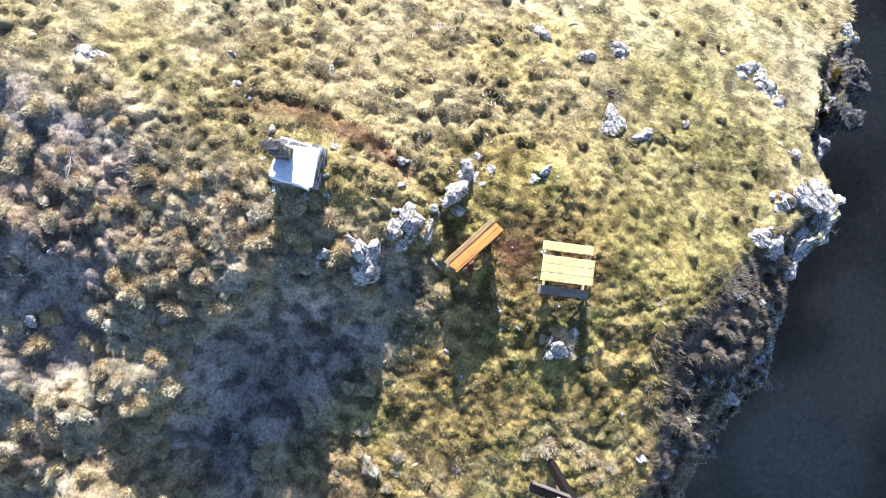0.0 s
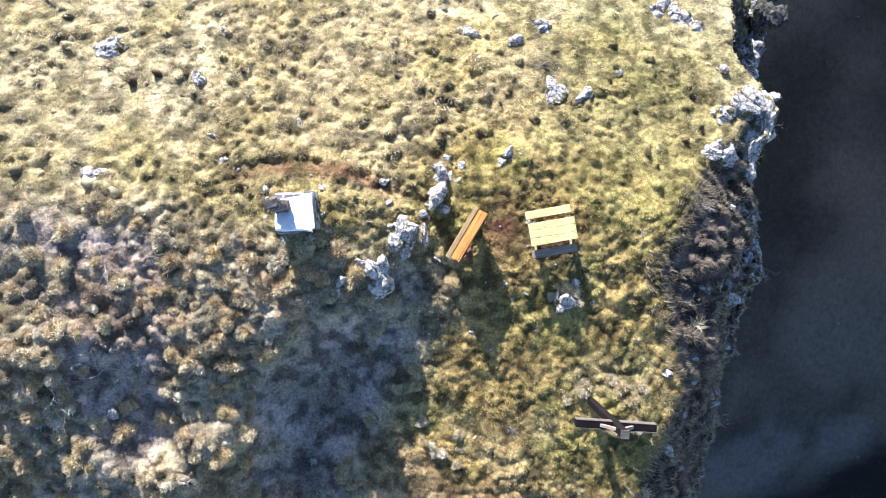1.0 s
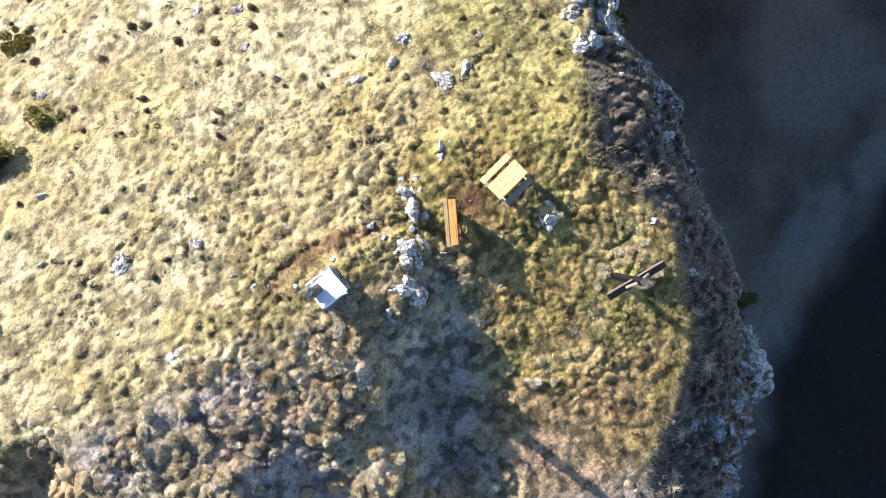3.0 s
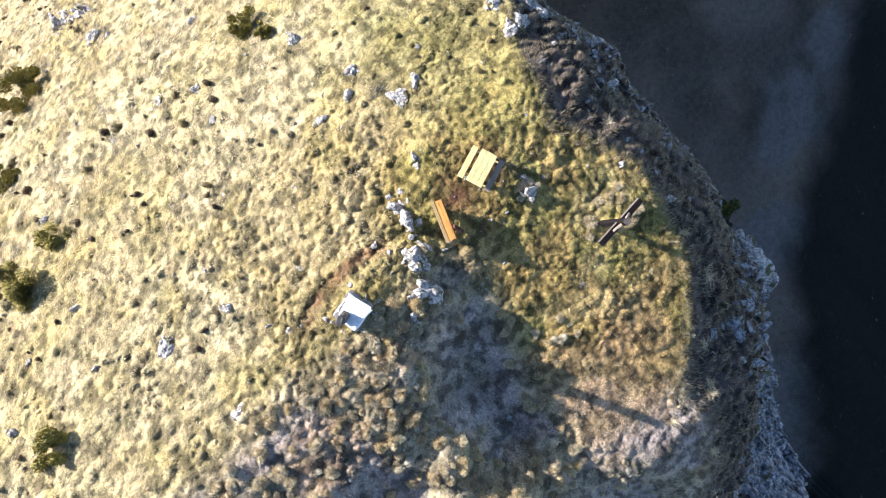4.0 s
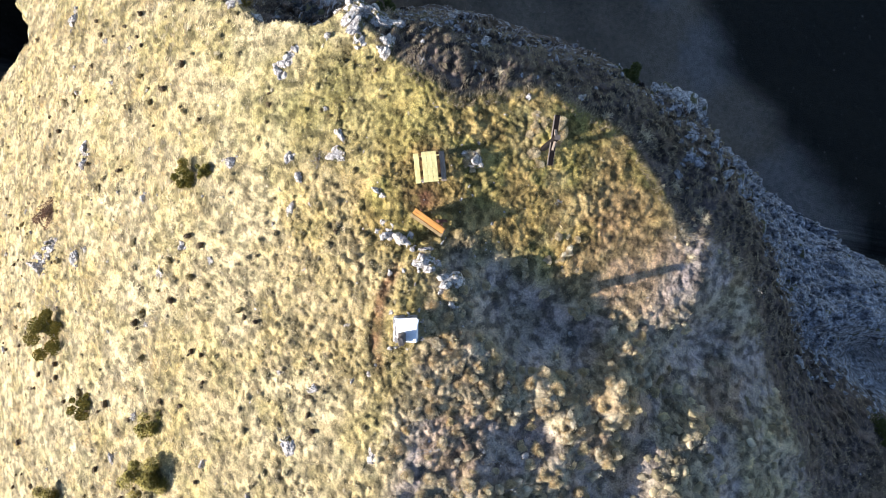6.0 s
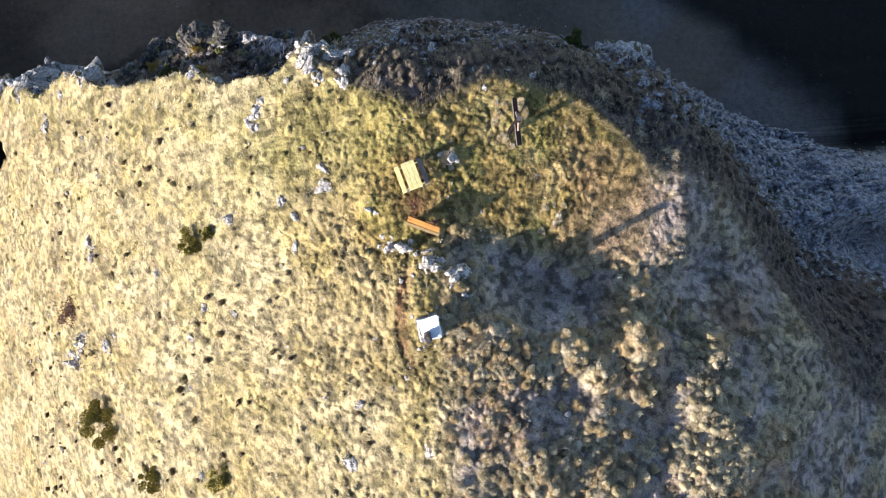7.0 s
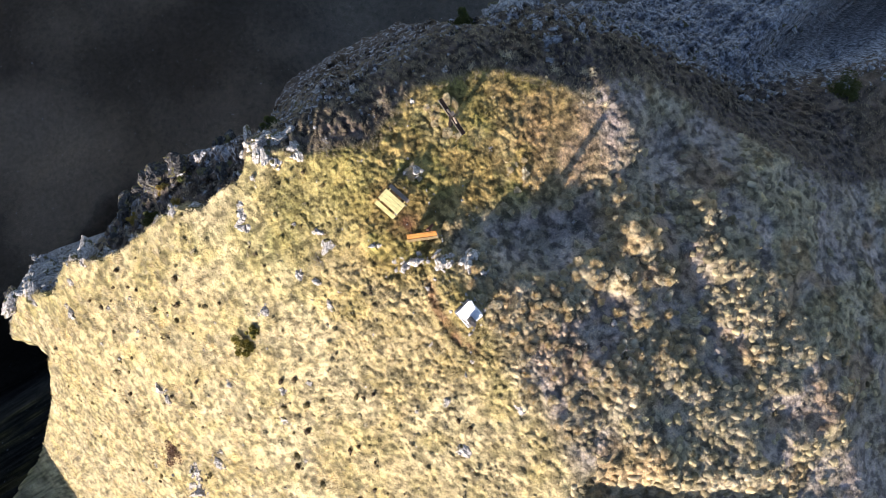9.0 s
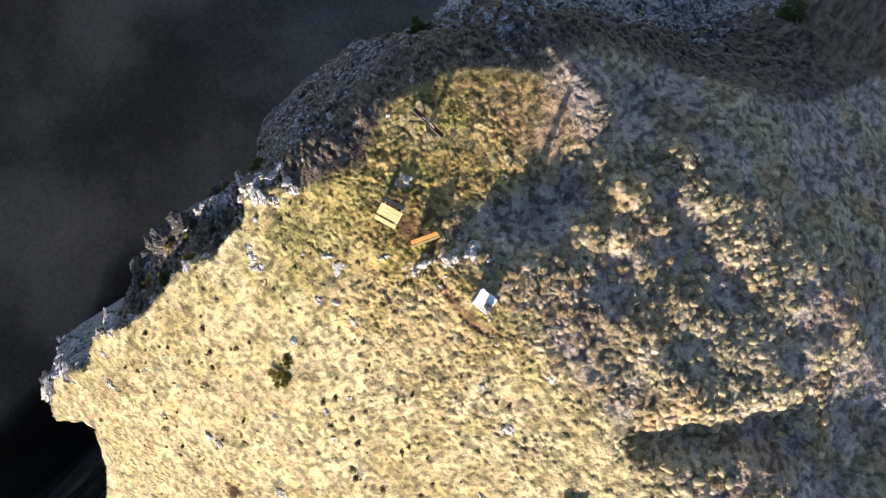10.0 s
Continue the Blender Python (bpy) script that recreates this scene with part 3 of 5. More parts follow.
def tussocks(cell, low, high, share, shift, per, area, length, width, rng, combed=False):
    """The blades of all the tufts on one jittered grid."""
    x0, x1, y0, y1 = area
    i, j = [v.ravel() for v in np.meshgrid(np.arange(int(x0 / cell), int(x1 / cell)), np.arange(int(y0 / cell), int(y1 / cell)))]
    a, b = i % SIZE_TABLE, j % SIZE_TABLE
    px, py = (i + _jit_x[a, b]) * cell, (j + _jit_y[a, b]) * cell
    r = (low + (high - low) * _lattice[a, b] ** 1.5) * cell
    keep = _jit_x[b, a] < share
    px, py, r = px[keep], py[keep], r[keep]
    wx, wy = warp(px, py)
    px, py = px - wx + shift[0], py - wy + shift[1]
    brink = np.interp(np.clip(py, -60, 80), BRINK_Y, BRINK_X)
    keep = (px < brink - 0.3) & (lush(px, py) > 0.015) & (py < np.interp(px, CUT_X, CUT_Y) - 0.4) & (stones(px, py) < 0.5)
    px, py, r = px[keep], py[keep], r[keep]
    lay = np.repeat(rng.rand(len(px)) * 0.9 + 3.0 * fnoise(px, py, 1.6, 2, 95) - 2.4, per)
    kin = np.repeat(rng.rand(len(px), 2), per, 0)
    px, py, r = np.repeat(px, per), np.repeat(py, per), np.repeat(r, per)
    n = len(px)
    turn, reach = rng.rand(n) * 2 * np.pi, np.sqrt(rng.rand(n)) * 0.9
    x, y = px + np.cos(turn) * r * reach, py + np.sin(turn) * r * reach
    azim = lay + rng.normal(0, 1, n) * (0.8 - 0.4 * smooth(4, 11, y)) if combed else turn + rng.normal(0, 1.1, n)
    tall = lush(px, py)
    ln = length * (0.55 + 0.7 * rng.rand(n)) * (0.7 + 1.3 * tall)
    rise = np.radians(rng.uniform(5, 40, n)) if combed else np.radians(80 - 66 * reach**1.5 + rng.normal(0, 10, n))
    if combed:
        ln = ln * (1 - 0.55 * shelf_of(x, y) * smooth(6, 3, y)) * (1 - 0.3 * smooth(1, -2, y))
        ln = ln * (1 + 0.7 * smooth(9, 17, y)) * (1 - 0.25 * smooth(2, 6, x) * smooth(18, 12, y))
        width = width * (1 - 0.4 * smooth(5, 1, y)) * (1 + 0.5 * smooth(9, 17, y))
    base = np.stack([x, y, ground(x, y) - 0.02], -1)
    tone = blend(tones(x, y, 0.25) * 1.2, np.array((0.60, 0.47, 0.25)), 0.6 * smooth(0.6, 0.95, kin[:, 0]))
    tone = blend(tone, np.array((0.66, 0.57, 0.40)), 0.6 * smooth(0.55, 0.95, kin[:, 1])) * (0.75 + 0.5 * kin[:, :1])
    return base, azim, ln, width * (0.7 + 0.6 * rng.rand(n)), rise, None, tone


def carpet(count, area, length, width, rng):
    """Loose blades between the tufts, combed downhill."""
    x0, x1, y0, y1 = area
    x, y = rng.uniform(x0, x1, count), rng.uniform(y0, y1, count)
    brink = np.interp(np.clip(y, -60, 80), BRINK_Y, BRINK_X)
    keep = (x < brink - 0.9) & (y < np.interp(x, CUT_X, CUT_Y) - 0.5) & (rng.rand(count) < 1.3 - 2 * stones(x, y)) & (lush(x, y) > 0.01) & (rng.rand(count) < 1 - 0.6 * smooth(1.0, -2.0, y) * (1 - shelf_of(x, y)))
    x, y = x[keep], y[keep]
    e = 0.3
    gx, gy = (land(x + e, y) - land(x - e, y)), (land(x, y + e) - land(x, y - e))
    azim = np.arctan2(-gy, -gx) + rng.normal(0, 0.35, len(x)) + 2.6 * (fnoise(x, y, 2.5, 2, 95) - 0.5)
    n = len(x)
    base = np.stack([x, y, ground(x, y) - 0.01], -1)
    long = 0.42 + 0.58 * smooth(8, 16, y)
    return base, azim, length * (0.5 + rng.rand(n)) * long, width * (0.7 + 0.6 * rng.rand(n)), np.radians(rng.uniform(2, 28, n)), None, tones(x, y, 0.6) * 1.12


def mossy(count, rng):
    """Short green-gold turf on the terrace and round the ridge."""
    x, y = rng.uniform(-9, 10, count), rng.uniform(-13, 9, count)
    brow = np.interp(y, BROW_Y, BROW_X)
    keep = (x < brow + 0.3) & (rng.rand(count) < np.clip(shelf_of(x, y) + smooth(-2, 1, y), 0.06, 1)) & (lush(x, y) > 0.01)
    x, y = x[keep], y[keep]
    n = len(x)
    tone = tones(x, y, 0.5) * rng.uniform(0.75, 1.55, (n, 1)) * np.array((1.04, 1.0, 0.85))
    return np.stack([x, y, ground(x, y) - 0.01], -1), rng.rand(n) * 6.283, rng.uniform(0.05, 0.13, n), rng.uniform(0.012, 0.024, n), np.radians(rng.uniform(25, 80, n)), None, tone


rng = np.random.RandomState(3)
NEAR = (-32.0, 20.0, -30.0, 68.0)
for kind_name, label, data in (("tussock_grass", "straw-coloured tussock grass in rounded tufts", tussocks(0.6, 0.32, 0.95, 0.8, (0, 0), 36, NEAR, 0.08, 0.016, rng)),
                               ("short_grass", "small tufts of short dry grass", tussocks(0.4, 0.5, 1.0, 1.0, (-31, 12), 21, (-2.0, 51.0, -42.0, 56.0), 0.22, 0.027, rng, True)),
                               ("matted_grass", "matted dry grass blades lying over the turf", carpet(120000, NEAR, 0.15, 0.02, rng)),
                               ("mossy_turf", "short green-gold turf on the trodden terrace", mossy(150000, np.random.RandomState(29)))):
    tagged(new(kind_name, strands(kind_name, *data)), label, "grass", kind="stuff")


def hanging(count, rng):
    """Long grass hanging down the steep slope below the brow, thickest on its clumps."""
    y = rng.uniform(-42, 9, count)
    brow, brink = np.interp(y, BROW_Y, BROW_X), np.interp(y, BRINK_Y, BRINK_X)
    x = brow + (brink - brow) * rng.uniform(-0.05, 0.95, count) + 6 * east_face(y) * rng.rand(count) * (rng.rand(count) < 0.35)
    clump = domes(x + 0.4 * y, 1.5 * y, 0.62, 0.4, 0.95, 0.85, 0.8)
    keep = (rng.rand(count) < 0.12 + clump) & (rng.rand(count) < 1.1 - 1.2 * stones(x, y))
    x, y, clump = x[keep], y[keep], clump[keep]
    n, e = len(x), 0.4
    gx, gy = (land(x + e, y) - land(x - e, y)) / (2 * e), (land(x, y + e) - land(x, y - e)) / (2 * e)
    azim = np.arctan2(-gy, -gx) + rng.normal(0, 0.35, n)
    rise = -np.arctan(np.clip(np.hypot(gx, gy), 0, 1.6)) + np.radians(rng.uniform(6, 40, n))
    tone = blend(np.array((0.15, 0.11, 0.065)) + np.zeros((n, 1)), np.array((0.56, 0.46, 0.28)), rng.rand(n) ** 1.6 * (0.35 + 0.65 * clump))
    return np.stack([x, y, ground(x, y)], -1), azim, rng.uniform(0.08, 0.26, n), 0.03 * (0.4 + rng.rand(n)), rise, None, tone


tagged(new("hanging_grass", strands("hanging_grass", *hanging(150000, rng))), "long dull grass hanging down the steep slope", "grass", kind="stuff")


# ---- round tussocks that stand up out of the turf ----
def crowd(x, y):
    """How many stand on a square metre, and how large they grow."""
    shelf = shelf_of(x, y)
    lee = smooth(2.0, -1.0, y + 0.04 * x) * (1 - shelf)
    bowl = np.exp(-(np.hypot((x + 3.3) / 2.6, (y + 5.6) / 3.4) ** 4))
    far = smooth(-17, -21, y + 0.15 * x)
    knot = smooth(0.42, 0.62, fnoise(x, y, 2.6, 2, 33))
    many = lee * (0.35 + 4.2 * crests(x, y)) * (1 - 0.9 * bowl) * (1 - 0.75 * far)
    many = many + (1 - lee) * (0.25 + 1.3 * knot) * (1 - 0.55 * shelf) * (1 - 0.55 * smooth(4, 10, y))
    edge = np.exp(-(((x - 0.4 + 0.1 * (y + 5)) / 0.9) ** 2)) * smooth(-9.5, -8, y) * smooth(-1.2, -2.6, y)
    many = many + 1.5 * edge * knot
    strip = np.exp(-((np.hypot((x - 0.2) / 2.2, (y + 11.5) / 3.2)) ** 4))
    calm = np.exp(-((np.hypot((x - 2.8) / 2.0, (y - 0.75) / 1.2)) ** 4)) + np.exp(-((np.hypot((x + 4.8) / 1.0, (y - 0.55) / 1.0)) ** 6))
    brow = np.interp(np.clip(y, -60, 80), BROW_Y, BROW_X)
    many = many * (1 - 0.85 * strip) * np.clip(1 - calm, 0, 1) * smooth(1.5, 0.0, x - brow)
    way = smooth(-0.9, -0.5, way_dist(x, y)) * smooth(0.35, 0.1, way_dist(x, y)) * smooth(-8, -6.5, x) * smooth(-0.8, -2.0, x)
    return many * (1 - way), 0.15 + 0.15 * lee + 0.07 * edge


def puffs(rng):
    """Each tussock: a rounded core and the blades that stand out from it."""
    x, y = rng.uniform(-31, 13, 15000), rng.uniform(-28, 38, 15000)
    many, big = crowd(x, y)
    keep = rng.rand(len(x)) < many / (15000 / (44.0 * 66.0))
    x, y, r = x[keep], y[keep], (big * (0.6 + 0.8 * rng.rand(len(x))))[keep]
    chosen = []
    cells = {}
    for k in np.argsort(-r):
        i, j = int(x[k] // 0.8), int(y[k] // 0.8)
        near = [q for a in (-1, 0, 1) for b in (-1, 0, 1) for q in cells.get((i + a, j + b), ())]
        if all((x[q] - x[k]) ** 2 + (y[q] - y[k]) ** 2 > (0.75 * (r[q] + r[k])) ** 2 for q in near):
            cells.setdefault((i, j), []).append(k)
            chosen.append(k)
    x, y, r = x[chosen], y[chosen], r[chosen]
    n = len(x)
    kin = rng.rand(n, 2)
    tone = blend(tones(x, y, 0.0) * 1.25, np.array((0.60, 0.50, 0.30)), 0.45 * smooth(0.5, 0.95, kin[:, 0]) + 0.2)
    tone = blend(tone, np.array((0.66, 0.57, 0.40)), 0.6 * smooth(0.6, 0.95, kin[:, 1])) * (0.8 + 0.35 * kin[:, :1])
    tall = r * (0.75 + 0.5 * rng.rand(n))
    foot = land(x, y)
    own = (x > -15) & (x < 2.5) & (y > -13.5) & (y < 0.5) & (r > 0.2)
    singles = np.flatnonzero(own)[:260]
    rest = np.setdiff1d(np.arange(n), singles)
    me = bpy.data.meshes.new("tussock")
    pieces = [tuft_parts(rng, x[k], y[k], foot[k], r[k], tall[k], tone[k], 36 if y[k] > 3 else 90, 9, 3) for k in rest]
    fill_tuft(me, pieces)
    return me, [(x[k], y[k], foot[k], r[k], tall[k]) for k in singles]


def tuft_parts(rng, x, y, foot, r, tall, tone, count, seg=8, rows=3):
    """A lumpy mound of a tussock and the short shaggy blades on it: points, faces and colours."""
    long, turned = 1 + 0.4 * rng.rand(), rng.rand() * np.pi
    knobs = rng.normal(0, 1, (7, 3))
    knobs[:, 2] = np.abs(knobs[:, 2])
    knobs /= np.linalg.norm(knobs, axis=1)[:, None]
    swell = rng.uniform(0.1, 0.5, 7)

    def skin(turn, up):
        d = np.stack([np.cos(up) * np.cos(turn), np.cos(up) * np.sin(turn), np.sin(up)], -1)
        out = 0.64 + (swell * np.exp((d @ knobs.T - 1) * 12)).sum(-1)
        return d * out[..., None] * np.array((r * long, r, tall))

    ang = np.arange(seg) / seg * 2 * np.pi
    co = np.concatenate([skin(ang + rng.normal(0, 0.12, seg), np.full(seg, k * 1.35 / rows)) for k in range(rows)] + [skin(np.zeros(1), np.full(1, 1.57))])
    co[:, 2] -= 0.03
    co = co + rng.normal(0, 0.04 * r, co.shape)
    faces = [(q * seg + s, q * seg + (s + 1) % seg, (q + 1) * seg + (s + 1) % seg, (q + 1) * seg + s) for q in range(rows - 1) for s in range(seg)]
    faces += [((rows - 1) * seg + s, (rows - 1) * seg + (s + 1) % seg, rows * seg) for s in range(seg)]
    col = 0.82 * tone * rng.uniform(0.6, 1.2, (len(co), 1))
    turn, up = rng.rand(count) * 2 * np.pi, np.arcsin(rng.rand(count) ** 0.8)
    base = skin(turn, up) * 0.95
    azim, rise = turn + rng.normal(0, 0.9, count), np.clip(up + rng.normal(-0.15, 0.5, count), -0.6, 1.5)
    ln, wide = r * rng.uniform(0.12, 0.42, count), np.full(count, 0.026) * rng.uniform(0.5, 1.2, count)
    tip = base + np.stack([np.cos(rise) * np.cos(azim), np.cos(rise) * np.sin(azim), np.sin(rise)], -1) * ln[:, None]
    side = np.stack([-np.sin(azim), np.cos(azim), 0 * azim], -1) * wide[:, None] * 0.5
    first = len(co)
    co = np.concatenate([co, np.stack([base - side, base + side, tip], 1).reshape(-1, 3)])
    faces += [(first + 3 * k, first + 3 * k + 1, first + 3 * k + 2) for k in range(count)]
    col = np.concatenate([col, np.repeat(tone * rng.uniform(0.6, 1.35, (count, 1)), 3, 0)])
    c, s = math.cos(turned), math.sin(turned)
    co = np.stack([c * co[:, 0] - s * co[:, 1] + x, s * co[:, 0] + c * co[:, 1] + y, co[:, 2] + foot], -1)
    return co, faces, col


def fill_tuft(me, pieces):
    first, polys = 0, []
    for co, faces, col in pieces:
        polys += [tuple(first + v for v in f) for f in faces]
        first += len(co)
    me.from_pydata(np.concatenate([p[0] for p in pieces]).tolist(), [], polys)
    me.polygons.foreach_set("use_smooth", np.ones(len(me.polygons), dtype=bool))
    rgba = np.ones((first, 4))
    rgba[:, :3] = np.concatenate([p[2] for p in pieces])
    att = me.attributes.new("tone", "FLOAT_COLOR", "POINT")
    att.data.foreach_set("color", np.clip(rgba, 0, 1).astype(np.float32).ravel())
    me.materials.append(GRASS)


small_tufts, singles = puffs(rng)
tagged(new("small_tussocks", small_tufts), "small straw-gold tussocks standing out of the turf", "grass", kind="stuff")
tuft_kinds = []
for k in range(24):
    me = bpy.data.meshes.new("tussock")
    hue = blend(np.array((0.58, 0.49, 0.31)), np.array(((0.62, 0.50, 0.28), (0.68, 0.60, 0.43), (0.52, 0.41, 0.24))[k % 3]), np.array(rng.rand()))
    fill_tuft(me, [tuft_parts(rng, 0.0, 0.0, 0.0, 0.3, 0.3, hue, 900, 14, 5)])
    tuft_kinds.append(me)
for x, y, foot, r, tall in singles:
    ob = new("tussock", tuft_kinds[rng.randint(24)])
    ob.matrix_basis = pose(x, y, foot, 0, 0, rng.uniform(0, 360)) @ Matrix.Diagonal((r / 0.3, r / 0.3, tall / 0.3, 1))
    tagged(ob, "shaggy golden-brown tussock of dry grass in the lee", "tussock", "tussocks")

# dark tufts added to dot the meadow, in place of shaded tussock sides
dark_tuft_kinds = []
for k in range(8):
    me = bpy.data.meshes.new("dark_tuft")
    fill_tuft(me, [tuft_parts(rng, 0.0, 0.0, 0.0, 0.3, 0.4, np.array(((0.19, 0.14, 0.075), (0.24, 0.19, 0.085), (0.14, 0.10, 0.06))[k % 3]), 200, 10, 4)])
    dark_tuft_kinds.append(me)
placed = 0
while placed < 240:
    x, y = rng.uniform(-27, 13), rng.uniform(4, 46)
    if x > np.interp(y, BROW_Y, BROW_X) - 0.8 or y > np.interp(x, CUT_X, CUT_Y) - 1 or rng.rand() > smooth(0.38, 0.56, float(fnoise(np.array(x), np.array(y), 5.0, 3, 57))) + 0.12:
        continue
    size = (0.09 + 0.17 * rng.rand() ** 1.6) * (1.25 if y > 14 else 1.0)
    ob = new("dark_tuft", dark_tuft_kinds[rng.randint(8)])
    ob.matrix_basis = pose(x, y, float(land(x, y)) + 0.05, 0, 0, rng.uniform(0, 360)) @ Matrix.Diagonal((size / 0.3, size / 0.3, size / 0.3 * rng.uniform(0.9, 1.4), 1))
    tagged(ob, "small dark brown tuft standing in for tuft shade in the dry meadow", "heather", "heather clumps")
    placed += 1

ground_sheet = new("ground", grid_mesh("ground", spread([(-33, -10.5, 0.135), (-10.5, 10.5, 0.07), (10.5, 18, 0.11)], 2600, 1.06), spread([(-33, -9.5, 0.12), (-9.5, 9.5, 0.07), (9.5, 34, 0.13), (34, 52, 0.16)], 2600, 1.09)))
tagged(ground_sheet, "grassy limestone summit with straw-coloured tussocks above a sheer cliff", "ground", kind="structure")

# ---- helpers for things ----
def part(name, bm, material, parent=None, label="", smooth_faces=False):
    me = bpy.data.meshes.new(name)
    bm.to_mesh(me)
    bm.free()
    me.materials.append(material)
    if smooth_faces:
        me.polygons.foreach_set("use_smooth", np.ones(len(me.polygons), dtype=bool))
    ob = new(name, me)
    if parent is not None:
        ob.parent = parent
    if label:
        ob["label"] = label
    return ob


def box(bm, size, m=Matrix(), bevel=0.008, wear=0.0):
    """A board or post of that size, centred, with bevelled and slightly uneven edges."""
    made = bmesh.ops.create_cube(bm, size=1, matrix=m @ Matrix.Diagonal((*size, 1)))
    verts = made["verts"]
    if bevel:
        edges = list({e for v in verts for e in v.link_edges})
        out = bmesh.ops.bevel(bm, geom=edges, offset=bevel, segments=1, affect="EDGES")
        verts = out["verts"]
    if wear:
        for v in verts:
            v.co += Vector((random.uniform(-wear, wear), random.uniform(-wear, wear), random.uniform(-wear, wear)))
    return bm


def board(name, size, m, material, parent, label="", bevel=0.008, wear=0.003):
    ob = part(name, box(bmesh.new(), size, Matrix(), bevel, wear), material, parent, label)
    ob.matrix_basis = m
    return ob


def at_ground(x, y):
    return float(land(x, y))


# ---- limestone rocks ----
def rock_bmesh(size, seed, flat=0.7, levels=3, stretch=1.25, lumps=0):
    """A craggy outcrop: hewn lumps of mixed size grown together, split by clefts and pitted."""
    bm = bmesh.new()
    rnd = random.Random(seed)
    for k in range(lumps or (rnd.choice((4, 5, 6)) if size > 0.3 else 3)):
        made = bmesh.ops.create_icosphere(bm, subdivisions=levels if k == 0 else max(levels - 1, 2), radius=1)
        off = Vector((rnd.uniform(-50, 50), rnd.uniform(-50, 50), rnd.uniform(-50, 50)))
        deep = 0.2 if size < 0.5 else 0.13
        planes = [(Vector((rnd.gauss(0, 1), rnd.gauss(0, 1), rnd.gauss(0, 0.8))).normalized(), rnd.uniform(0.34, 0.78)) for _ in range(9)]
        big = size * (0.95 if k == 0 else rnd.uniform(0.35, 0.75))
        turn, far = rnd.uniform(0, 6.28), rnd.uniform(0.3, 0.75)
        shift = Vector((0, 0, 0)) if k == 0 else Vector((math.cos(turn) * far * stretch, math.sin(turn) * far, rnd.uniform(-0.25, 0.0))) * size
        girth, spin = (rnd.uniform(0.8, 1.3), rnd.uniform(0.6, 1.0), rnd.uniform(0.7, 1.05)), Matrix.Rotation(rnd.uniform(0, 6.28), 3, "Z") @ Matrix.Rotation(rnd.uniform(-0.4, 0.4), 3, "X")
        for v in made["verts"]:
            d = v.co.normalized()
            r = 1.0
            for n, h in planes:
                c = d.dot(n)
                if c > 0.05:
                    r = min(r, h / c)
            apart = noise.voronoi(Vector((d.x * 1.2, d.y * 2.4, d.z * 1.1)) + off)[0]
            cleft = min(1.0, (apart[1] - apart[0]) * 5.0)
            crag = noise.ridged_multi_fractal(Vector((d.x * 1.6, d.y * 3.6, d.z * 1.6)) + off, 0.9, 2.2, 3, 1.0, 2.0)
            r *= 0.9 - deep + deep * cleft + 0.5 * deep * crag + 0.06 * noise.noise(d * 6 + off)
            p = spin @ Vector((d.x * r * girth[0], d.y * r * girth[1], d.z * r * girth[2]))
            v.co = Vector((p.x * stretch, p.y, p.z * flat)) * big + shift
    return bm


def rock(x, y, size, seed, label="grey-white weathered limestone rock in the grass", flat=0.75, sink=0.25, turn=None, levels=3, stretch=1.25, lift=0.0, mat=None):
    rnd = random.Random(seed)
    ob = part("rock", rock_bmesh(size, seed, flat, levels, stretch), mat or LIMESTONE)
    ob.matrix_basis = pose(x, y, at_ground(x, y) + size * flat * (0.45 - sink) * 0.8 + lift, rnd.uniform(-8, 8), rnd.uniform(-8, 8), rnd.uniform(0, 360) if turn is None else turn)
    return tagged(ob, label, "rock", "limestone rocks")


RIDGE_ROCKS = [(-2.1, -1.14, 0.74), (-1.33, 0.19, 0.68), (-0.26, 1.65, 0.64), (-0.25, 2.55, 0.52), (-0.57, 0.35, 0.38), (-1.22, -0.49, 0.28), (-3.22, -1.63, 0.34),
               (-2.6, -0.95, 0.3), (-1.9, -1.5, 0.3), (-0.9, 0.0, 0.25), (-1.7, 0.45, 0.22), (0.05, 1.2, 0.3), (-0.1, 3.0, 0.25), (0.45, 2.75, 0.3), (-1.6, 2.3, 0.2), (-1.9, 1.2, 0.2), (2.11, 3.51, 0.34), (1.9, 3.1, 0.25), (-2.11, 1.95, 0.28), (-2.34, 2.68, 0.28), (0.3, 2.2, 0.28), (-0.7, 1.0, 0.25)]
for i, (x, y, s) in enumerate(RIDGE_ROCKS):
    rock(x, y, s, 100 + i, "craggy pale limestone rock on the summit ridge", 0.95, 0.15, levels=4 if s > 0.6 else 3)
MEADOW_ROCKS = [(3.66, 6.2, 0.7), (4.83, 6.1, 0.46), (-8.3, 2.9, 0.33), (-7.8, 2.0, 0.3), (-7.05, 2.35, 0.27), (-7.14, 1.72, 0.18), (-5.44, 3.65, 0.26), (-2.84, 6.81, 0.28), (2.2, 8.21, 0.4), (3.21, 8.97, 0.46), (0.73, 7.04, 0.24), (1.38, 9.33, 0.26), (0.23, 8.41, 0.5), (-6.9, -5.35, 0.28), (9.04, 10.35, 0.6), (8.25, 10.76, 0.5), (7.26, 6.81, 0.2), (7.12, 1.04, 0.16), (9.82, 6.05, 0.36), (-12.05, 1.0, 0.4)]
for i, (x, y, s) in enumerate(MEADOW_ROCKS):
    rock(x, y, s, 200 + i, levels=4 if s > 0.6 else 3)
